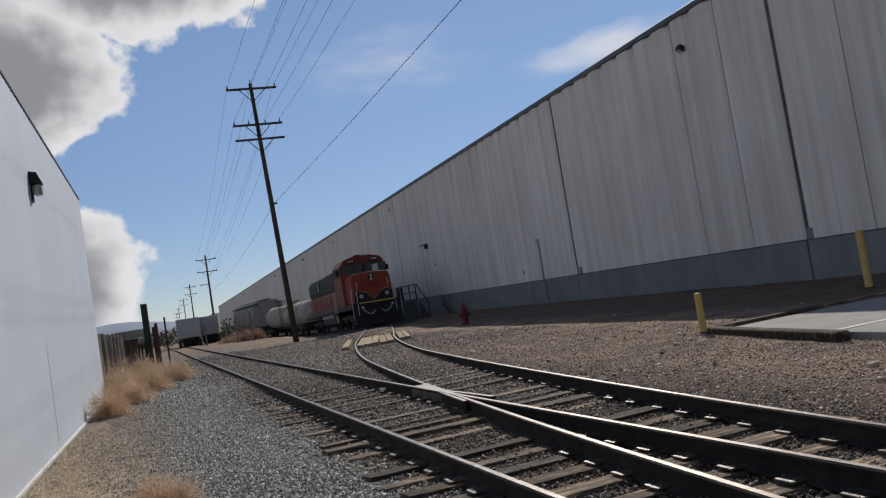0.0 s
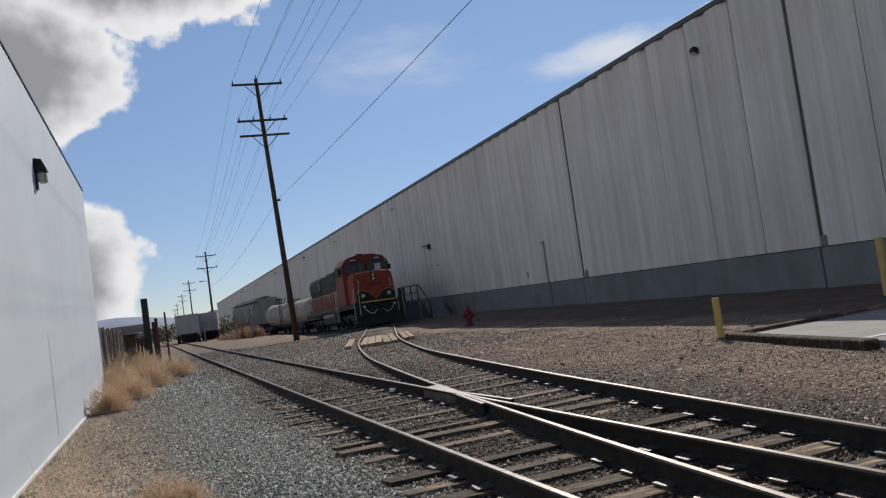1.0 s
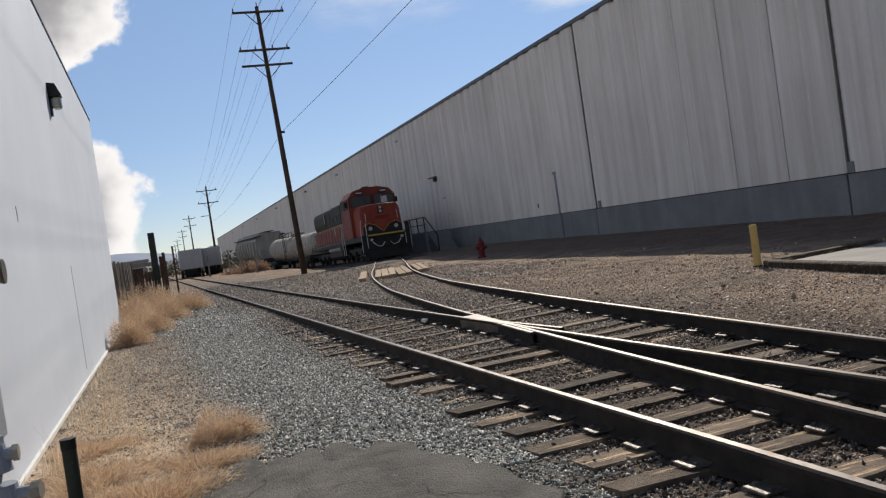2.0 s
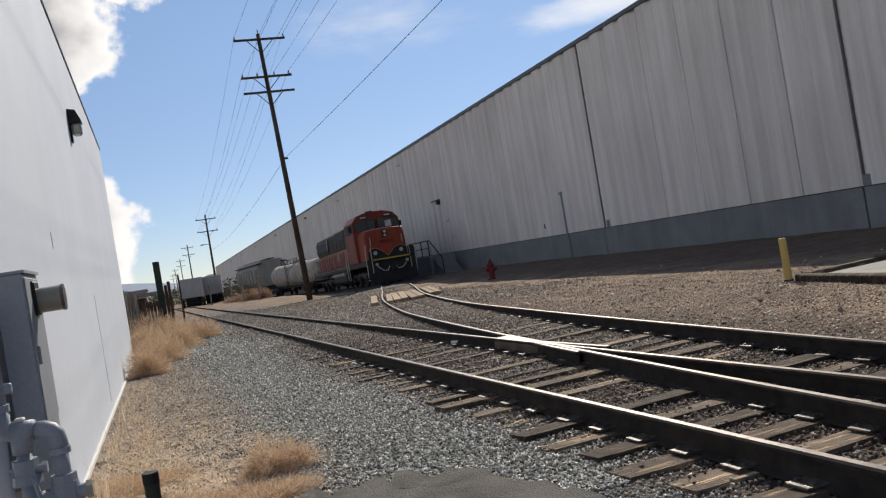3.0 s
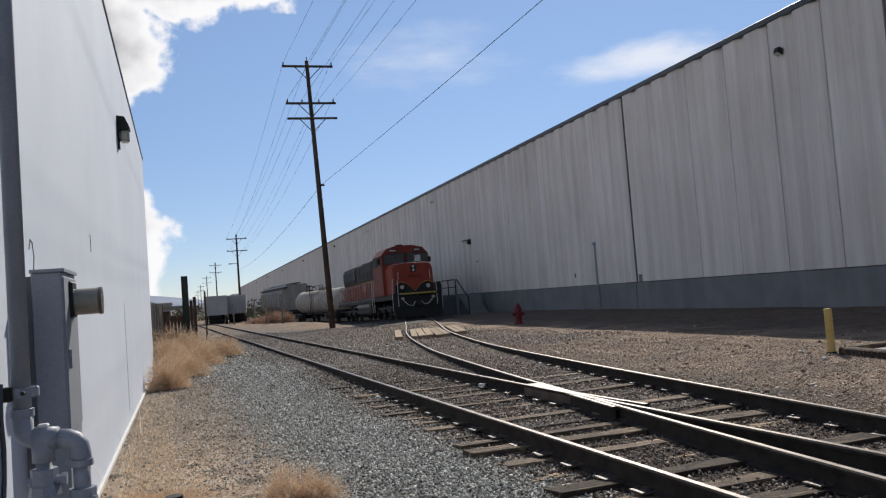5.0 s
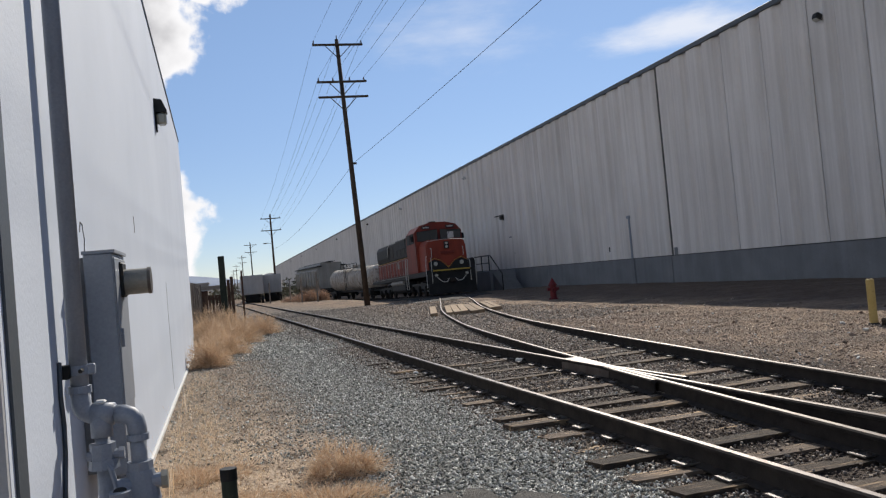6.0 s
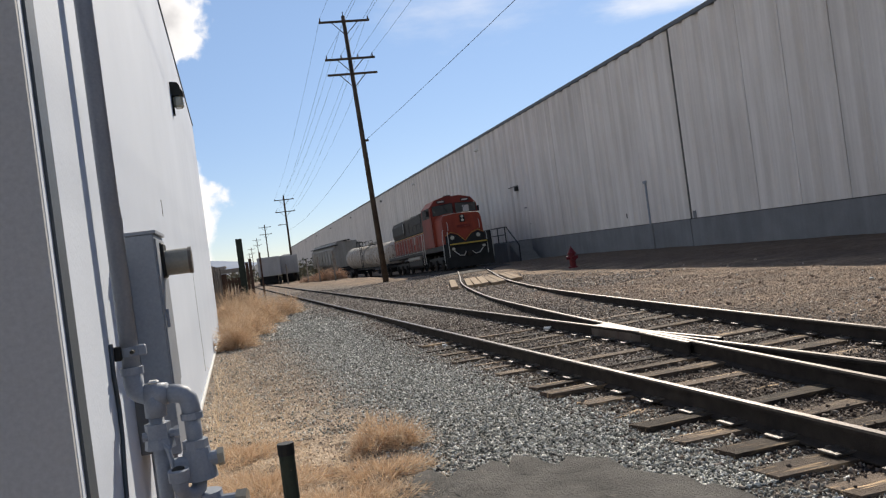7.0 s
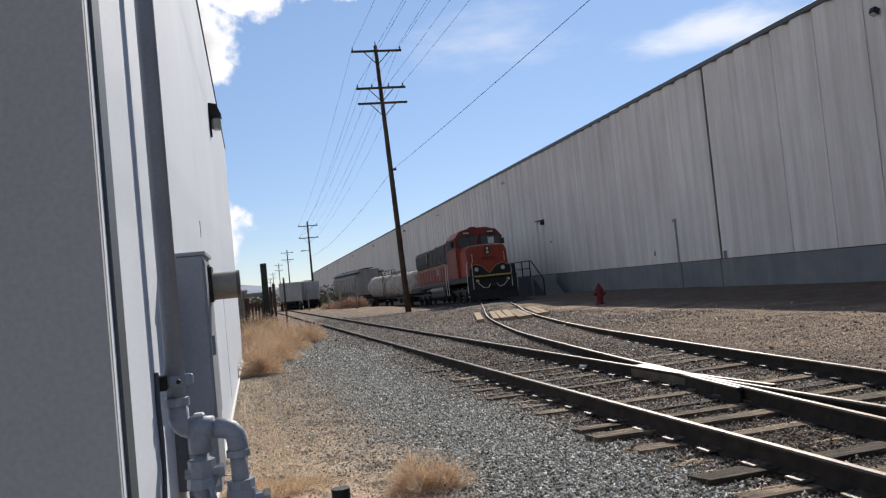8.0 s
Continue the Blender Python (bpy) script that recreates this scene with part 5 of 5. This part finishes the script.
def trailer(x, y, yaw, l, group):
    th = empty("box_trailer", pose(x, y, 0, 0, 0, yaw), "pale grey box trailer parked at the end of the yard", "trailer", group)
    part("body", B(-1.25, 1.25, 0, l, 1.05, 3.2, bevel=0.04), M_TRAILER, th)
    for s in (-1, 1):
        part("rear_door", B(s * 0.62 - 0.58, s * 0.62 + 0.58, -0.03, -0.003, 1.12, 3.12, bevel=0.01), M_TRAILER, th)
        for k in range(3):
            part("door_bar", C((s * (0.3 + 0.3 * k), -0.05, 1.12), (s * (0.3 + 0.3 * k), -0.05, 3.1), 0.015, 6), M_TRAILER, th)
    for k in range(int(l / 0.6)):
        part("side_post", B(-1.258, -1.25, 0.2 + 0.6 * k, 0.25 + 0.6 * k, 1.1, 3.15), M_TRAILER, th)
    part("bumper", B(-1.2, 1.2, -0.05, 0.05, 0.4, 0.55), M_LOCOBLACK, th)
    part("chassis", B(-0.55, 0.55, 0.1, l - 0.2, 0.75, 1.048), M_LOCOBLACK, th)
    for s in (-1, 1):
        part("bumper_strut", B(s * 0.5 - 0.04, s * 0.5 + 0.04, 0.0, 0.06, 0.55, 1.05), M_LOCOBLACK, th)
    for s in (-1, 1):
        for k in range(2):
            part("wheel", C((s * 0.95, 1.3 + 1.2 * k, 0.45), (s * 1.22, 1.3 + 1.2 * k, 0.45), 0.46, 18), M_LOCOBLACK, th)
    part("landing_leg", B(-0.9, 0.9, l - 2.6, l - 2.4, 0, 1.06), M_LOCOBLACK, th)
    return th


trailer(1.75, 96, -2, 9, "parked trailers")
trailer(4.0, 100, -4, 8, "parked trailers")


def make_fence():
    th = empty("plank_fence", pose(-2.35, 25.7, 0), "weathered grey plank fence beyond the white building", "fence", kind="structure")
    board = B(-0.012, 0.012, 0.0, 0.14, 0.02, 1.9)
    me = bpy.data.meshes.new("board")
    board.to_mesh(me)
    me.materials.append(M_GREYWOOD)
    rnd = random.Random(3)
    for k in range(120):
        ob = new("board", me)
        ob.parent = th
        ob.matrix_basis = pose(rnd.uniform(-0.012, 0.012), 0.152 * k, rnd.uniform(-0.06, 0.05), rnd.uniform(-1, 1), rnd.uniform(-2, 2), 0)
    for k in range(8):
        part("fence_post", B(0.015, 0.10, 2.45 * k, 2.45 * k + 0.09, -0.1, 2.0), M_GREYWOOD, th)
    part("fence_rail", B(-0.06, -0.015, 0, 18.2, 0.5, 0.6), M_GREYWOOD, th)
    part("fence_rail", B(-0.06, -0.015, 0, 18.2, 1.5, 1.6), M_GREYWOOD, th)
    g = empty("slatted_gate", pose(-3.6, 46.5, 0), "dark red-brown slatted timber gate", "gate")
    for k in range(13):
        part("slat", B(0.05 + 0.17 * k, 0.18 + 0.17 * k, -0.02, 0.02, 0.1, 1.45), M_DARKWOOD, g)
    for z in (0.35, 1.2):
        part("gate_rail", B(0, 2.3, 0.02, 0.07, z, z + 0.12), M_DARKWOOD, g)
    part("top_beam", B(-0.1, 2.5, -0.08, 0.08, 1.75, 1.95), M_GREYWOOD, g)
    for k in range(2):
        part("gate_post", B(-0.12 + 2.42 * k, 0.04 + 2.42 * k, -0.08, 0.08, -0.1, 1.9), M_DARKWOOD, g)
    for x, y, h, r, lab in ((-1.22, 45.0, 3.4, 0.16, "thick dark green post"), (-0.78, 46.2, 2.35, 0.08, "dark wooden post"), (-0.95, 47.6, 2.2, 0.08, "dark wooden post"), (-0.30, 43.5, 2.55, 0.045, "thin dark steel post")):
        p = empty("gate_post", pose(x, y, 0), lab + " standing in dry weeds", "post", "yard posts")
        part("shaft", B(-r, r, -r, r, -0.1, h, bevel=0.02), M_STUB if r > 0.15 else M_DARKWOOD, p)
    for k, (x, y, h) in enumerate(((5.6, 78, 2.3), (6.6, 74, 2.6), (5.0, 84, 2.2), (7.4, 80, 2.0), (3.2, 88, 2.1))):
        p = empty("fence_post", pose(x, y, 0), "thin grey fence post in dry weeds", "post", "yard posts")
        part("shaft", C((0, 0, -0.1), (0, 0, h), 0.07, 8), M_GREYWOOD, p)


make_fence()


def make_far():
    rnd = random.Random(21)
    for i, (x, y, w, d, h, mt) in enumerate(((-16, 120, 14, 20, 3.2, M_TRAILER), (-9, 165, 9, 16, 3.6, M_SLAB), (-30, 210, 22, 14, 4.5, M_TRAILER), (-12, 75, 6, 3, 2.2, M_DARKWOOD), (-4.0, 57, 3.4, 4, 1.75, M_DARKWOOD))):
        b = empty("low_shed", pose(x, y, 0), "low flat-roofed shed far behind the fence", "shed", "far sheds")
        part("wall", B(-w / 2, w / 2, 0, d, -0.1, h), mt, b)
        part("roof", B(-w / 2 - 0.3, w / 2 + 0.3, -0.3, d + 0.3, h, h + 0.18), M_TRAILER, b)
        part("door", B(-0.6, 0.6, -0.05, -0.005, 0, 2.0), M_LOCOBLACK, b)

    def ridge(name, y, x0, x1, heights, material, label, depth):
        bm = bmesh.new()
        n = 120
        rows = []
        for r, (dy, f) in enumerate(((0, 0.0), (depth * 0.4, 0.55), (depth, 1.0), (depth * 2, 0.1))):
            row = []
            for k in range(n + 1):
                u = k / n
                hh = heights(u) * f * (0.85 + 0.3 * noise.noise(Vector((u * 14, r * 3.1, 2))))
                row.append(bm.verts.new((x0 + (x1 - x0) * u, y + dy, hh - 1)))
            rows.append(row)
        for a0, b0 in zip(rows, rows[1:]):
            for k in range(n):
                bm.faces.new((a0[k], a0[k + 1], b0[k + 1], b0[k]))
        tagged(mesh_ob(name, bm, material, smooth=True), label, "hill", kind="structure")

    ridge("backdrop_hill", 700, -60, 160, lambda u: 15 * math.exp(-((u - 0.40) / 0.20) ** 2) + 12 * math.exp(-((u - 0.62) / 0.2) ** 2), M_HILL, "low brown hill behind the yard", 120)
    ridge("backdrop_range", 3600, -2600, 2600, lambda u: 75 + 55 * math.sin(u * 9) * math.sin(u * 23 + 1), M_FAR, "distant hazy mountain range on the horizon", 500)
    # low brush at the far end of the track
    v, f = [], []
    for _ in range(2600):
        x, y = rnd.choice(((rnd.gauss(-2, 3), rnd.uniform(130, 240)), (rnd.gauss(9, 2.5), rnd.uniform(125, 200))))
        c = Vector((x, y, rnd.uniform(0.2, 3.2) * rnd.random()))
        s = rnd.uniform(0.25, 0.6)
        i0 = len(v)
        for _k in range(3):
            v.append(c + Vector((rnd.uniform(-s, s), rnd.uniform(-s, s), rnd.uniform(-s, s))))
        f.append((i0, i0 + 1, i0 + 2))
    pieces("far_brush", v, f, M_SAGE, "dark scrubby brush at the end of the yard", "brush")


make_far()

# ---- dry weeds ----


def straw_clump(name, spots, material, label, blades, height, spread, seed, width=0.006, droop=0.6):
    rnd = np.random.RandomState(seed)
    V, F = [], []
    for cx, cy, rx, ry, k in spots:
        n = int(blades * k)
        a0 = rnd.rand(n) * 6.2832
        rr = np.sqrt(rnd.rand(n))
        x, y = cx + rx * rr * np.cos(a0), cy + ry * rr * np.sin(a0)
        h = height * (0.45 + 0.75 * rnd.rand(n)) * (1.15 - 0.5 * rr)
        az = rnd.rand(n) * 6.2832
        bend = spread * (0.3 + rnd.rand(n)) * h
        dx, dy = np.cos(az), np.sin(az)
        z = np.array([ground_z(float(p), float(q)) for p, q in zip(x, y)])
        w = width * (0.6 + 0.8 * rnd.rand(n))
        px, py = -dy * w, dx * w
        base = sum(len(q) for q in V)
        q = np.zeros((n, 6, 3))
        for i, (u, hh) in enumerate(((0, 0), (0.35, 0.6), (1.0, 1.0 - 0.25 * droop))):
            ww = 1.0 - 0.75 * (i / 2)
            q[:, 2 * i, 0], q[:, 2 * i, 1], q[:, 2 * i, 2] = x + dx * bend * u - px * ww, y + dy * bend * u - py * ww, z + h * hh
            q[:, 2 * i + 1, 0], q[:, 2 * i + 1, 1], q[:, 2 * i + 1, 2] = x + dx * bend * u + px * ww, y + dy * bend * u + py * ww, z + h * hh
        V.append(q.reshape(-1, 3))
        idx = base + np.arange(n)[:, None] * 6
        F.append(np.concatenate([idx + np.array([[0, 1, 3, 2]]), idx + np.array([[2, 3, 5, 4]])]))
    return pieces(name, np.concatenate(V), np.concatenate(F), material, label, "dry grass")


def tumbleweed(name, spots, seed, label, n=3000, width=0.0055, reach=1.0, material=None):
    """Rounded tangles of fine bent twigs."""
    rnd = np.random.RandomState(seed)
    V, F, base = [], [], 0
    for cx, cy, r, h, k in spots:
        m = int(n * k)
        d = rnd.normal(size=(m, 3))
        d /= np.linalg.norm(d, axis=1)[:, None]
        d[:, 2] = np.abs(d[:, 2])
        rad = (0.35 + 0.65 * rnd.rand(m) ** 0.5) * (0.8 + 0.35 * np.sin(3 * np.arctan2(d[:, 1], d[:, 0]) + seed))
        p0 = d * rad[:, None] * np.array([r, r, h]) + np.array([cx, cy, 0.0])
        t = (rnd.normal(size=(m, 3)) * 0.16 * max(r, 0.5) + d * 0.12) * reach
        p1 = p0 + t
        p1[:, 2] = np.maximum(p1[:, 2], 0.0)
        side = np.cross(t, rnd.normal(size=(m, 3)))
        side *= (width / (np.linalg.norm(side, axis=1) + 1e-6))[:, None]
        q = np.stack([p0 - side, p0 + side, p1], axis=1)
        V.append(q.reshape(-1, 3))
        F.append(base + np.arange(m)[:, None] * 3 + np.array([[0, 1, 2]]))
        base += m * 3
    return pieces(name, np.concatenate(V), np.concatenate(F), material or M_TUMBLE, label, "tumbleweed")


straw_clump("dry_grass", [(-1.45, 6.3, 0.35, 1.3, 1.0), (-1.05, 5.4, 0.55, 0.9, 1.0), (-1.3, 8.6, 0.4, 1.6, 0.5), (-1.55, 11.5, 0.28, 2.2, 0.4), (-1.0, 4.2, 0.6, 0.6, 0.7), (-1.6, 15.5, 0.25, 3.0, 0.4), (-0.75, 7.2, 0.7, 1.4, 0.35), (-0.95, 9.5, 0.6, 2.5, 0.4), (-1.45, 10.0, 0.3, 2.2, 0.5), (-0.6, 6.3, 0.55, 0.9, 0.45), (-1.1, 13.0, 0.5, 3.0, 0.25)], M_STRAW, "low tan dry grass along the white wall", 2200, 0.055, 2.8, 31, 0.0028, 1.2)
straw_clump("tall_dry_weed", [(-1.66, 6.9, 0.08, 0.3, 0.35), (-1.68, 8.3, 0.08, 0.4, 0.3), (-1.2, 3.6, 0.35, 0.5, 4.0), (-1.45, 5.8, 0.15, 0.3, 0.3), (-1.70, 10.4, 0.07, 1.2, 0.3), (-1.74, 13.5, 0.07, 1.6, 0.3)], M_STRAW, "tall thin dry weed stalks by the wall", 110, 0.46, 0.5, 32, 0.0022)
straw_clump("straw_tuft", [(-1.1, 5.9, 0.4, 0.5, 1.0), (-1.35, 5.3, 0.25, 0.5, 0.8), (-0.85, 5.0, 0.35, 0.4, 0.8), (-1.4, 7.4, 0.2, 0.6, 0.6), (-0.95, 6.9, 0.3, 0.4, 0.4)], M_STRAW, "wispy tan straw tufts by the pipe stub", 300, 0.15, 1.7, 34, 0.0024, 1.2)
tumbleweed("straw_mat", [(-1.35, 6.6, 0.5, 0.10, 1.0), (-0.85, 6.6, 0.5, 0.09, 0.9), (-1.3, 7.5, 0.5, 0.08, 0.8), (-0.8, 5.6, 0.5, 0.09, 0.9), (-1.35, 5.7, 0.45, 0.11, 1.0), (-0.5, 7.3, 0.4, 0.07, 0.5), (-1.45, 8.7, 0.45, 0.06, 0.5)], 45, "matted broken straw on the dirt by the pipe stub", 3600, 0.0030, 0.45)
tumbleweed("grass_tuft", [(-0.36, 8.15, 0.27, 0.24, 1.0), (-0.16, 8.05, 0.18, 0.17, 0.5), (-0.52, 8.05, 0.12, 0.10, 0.2)], 46, "tan dry spiky grass tuft at the asphalt edge", 1500, 0.0032, 0.5)
tumbleweed("tumbleweed", [(-1.55, 19.6, 0.45, 0.55, 0.9), (-1.25, 22.5, 0.6, 0.6, 1.0), (-0.9, 26.5, 0.75, 0.65, 1.3), (-1.7, 25.5, 0.5, 0.75, 0.9), (-0.15, 29.5, 0.75, 0.62, 1.3), (-1.0, 31.0, 0.8, 0.85, 1.3), (-1.9, 30.0, 0.6, 1.0, 1.0), (-1.5, 35.5, 0.7, 1.0, 1.0)], 41, "tan dry tumbleweeds piled along the fence")
tumbleweed("dry_brush", [(6.5, 80, 1.0, 1.05, 1.3), (7.4, 78.5, 0.9, 0.95, 1.2), (5.8, 82.5, 0.8, 0.7, 0.8), (5.0, 85, 0.8, 0.5, 0.5)], 42, "reddish dry brush beside the tank car", 2600, 0.011, 1.0, M_BRUSH)

# ---- loose stone ----


def stones(name, n, sample, smin, smax, material, label, seed, sink=0.25):
    rnd = np.random.RandomState(seed)
    x, y = sample(rnd, n)
    chip = np.array([[1, 0, 0], [-1, 0, 0], [0, 1, 0], [0, -1, 0], [0, 0, 1], [0, 0, -1]], dtype=float) * 0.95
    s = smin + (smax - smin) * rnd.rand(n) ** 2
    z = np.array([ground_z(float(p), float(q)) for p, q in zip(x, y)])
    v = chip[None] + 0.42 * (rnd.rand(n, 6, 3) - 0.5) * 2
    v *= s[:, None, None] * (0.65 + 0.6 * rnd.rand(n, 1, 3)) * np.array([1, 1, 0.75])
    q = rnd.normal(size=(n, 4))
    q /= np.linalg.norm(q, axis=1)[:, None]
    w, a1, b1, c1 = q.T
    R = np.stack([np.stack([1 - 2 * (b1 * b1 + c1 * c1), 2 * (a1 * b1 - c1 * w), 2 * (a1 * c1 + b1 * w)], -1), np.stack([2 * (a1 * b1 + c1 * w), 1 - 2 * (a1 * a1 + c1 * c1), 2 * (b1 * c1 - a1 * w)], -1), np.stack([2 * (a1 * c1 - b1 * w), 2 * (b1 * c1 + a1 * w), 1 - 2 * (a1 * a1 + b1 * b1)], -1)], 1)
    v = np.einsum("nij,nkj->nki", R, v)
    v += np.stack([x, y, z + s * sink], -1)[:, None, :]
    tris = np.array([[0, 2, 4], [2, 1, 4], [1, 3, 4], [3, 0, 4], [2, 0, 5], [1, 2, 5], [3, 1, 5], [0, 3, 5]])
    f = (np.arange(n)[:, None, None] * 6 + tris[None]).reshape(-1, 3)
    return pieces(name, v.reshape(-1, 3), f, material, label, "gravel")


def strip(x0, x1, y0, y1, power=1.7, soft=0.25):
    """Spots between two lines that follow the main track, thinning with y."""
    def sample(rnd, n):
        y = y0 + (y1 - y0) * rnd.rand(n) ** power
        x = x0 + (x1 - x0) * rnd.rand(n) + rnd.normal(size=n) * soft
        return x - 0.0265 * (y - 7), y
    return sample


stones("crushed_stone", 58000, strip(-0.12, 1.5, 5.6, 24), 0.006, 0.020, M_STONE_GREY, "grey crushed stone beside the track", 51)
stones("crushed_stone", 9000, strip(1.0, 1.7, 2.5, 12, 1.0, 0.12), 0.006, 0.019, M_STONE_GREY, "grey crushed stone at the tie ends", 52)
stones("track_ballast", 22000, strip(1.6, 6.0, 10, 30, 1.2), 0.010, 0.032, M_STONE_DUST, "dusty ballast further up the track", 62)
stones("tie_ballast", 5000, strip(1.5, 5.2, 2.8, 19, 1.3), 0.007, 0.020, M_STONE_BROWN, "loose ballast stones strewn over the ties", 63, 1.6)
stones("track_ballast", 62000, strip(1.5, 5.2, 2.8, 20, 1.45), 0.007, 0.024, M_STONE_BROWN, "brown-grey ballast between the ties", 53)
stones("yard_gravel", 105000, strip(5.0, 10.8, 3.0, 32, 1.2, 0.4), 0.006, 0.026, M_STONE_TAN, "tan gravel and stones right of the tracks", 54, 0.0)
stones("wall_gravel", 7000, strip(-1.75, -0.2, 9.0, 26, 1.3, 0.2), 0.006, 0.020, M_STONE_GREY, "sparse grey gravel by the white wall", 61)
stones("straw_litter_stone", 16000, strip(-1.5, 0.1, 4.5, 20, 1.4, 0.3), 0.004, 0.015, M_STONE_TAN, "small tan stones in the dry dirt by the wall", 56)
stones("far_gravel", 30000, strip(2.0, 10.2, 22, 50, 1.3, 0.6), 0.012, 0.042, M_STONE_DUST, "gravel and cinders on the ground by the pole", 58)
stones("far_gravel", 9000, strip(-0.9, 1.7, 20, 48, 1.3, 0.3), 0.012, 0.036, M_STONE_GREY, "grey gravel along the straight track", 59)
stones("pale_litter", 190, strip(6.5, 10.2, 8.5, 24, 1.0, 0.3), 0.010, 0.034, M_LINE, "scattered pale scraps and chips on the dirt", 60)
stones("asphalt_crumb", 5200, lambda rnd, n: ((lambda a0, q: (0.15 + 1.1 * q * np.cos(a0), 4.6 + 2.5 * q * np.sin(a0)))(rnd.rand(n) * 6.2832, 0.90 + 0.16 * rnd.normal(size=n))), 0.006, 0.022, M_CRUMB, "loose asphalt crumbs round the dark patch", 57)
stones("yard_rock", 330, strip(5.5, 12.5, 5.0, 26, 1.0, 0.4), 0.025, 0.065, M_STONE_TAN, "larger loose rocks on the dirt", 55)


def litter():
    th = empty("drink_can", pose(3.27, 13.77, 0.045, 90, 0, 40), "crushed white drink can lying between the rails", "can")
    part("body", C((0, 0, -0.06), (0, 0, 0.06), 0.035, 12), M_LINE, th)
    part("rim", C((0, 0, 0.06), (0, 0, 0.066), 0.03, 12), M_PLATE, th)
    for x, y, r in ((1.64, 14.0, 30), (9.2, 13.6, 10), (8.6, 12.4, 70)):
        p = empty("paper_scrap", pose(x, y, ground_z(x, y) + 0.03, 8, 5, r), "crumpled pale scrap of litter on gravel", "litter")
        bm = bmesh.new()
        bmesh.ops.create_icosphere(bm, subdivisions=2, radius=0.042)
        for v in bm.verts:
            v.co *= 1 + 0.5 * noise.noise(v.co * 30)
            v.co.z *= 0.6
        part("scrap", bm, M_LINE, p)


litter()
make_ties()
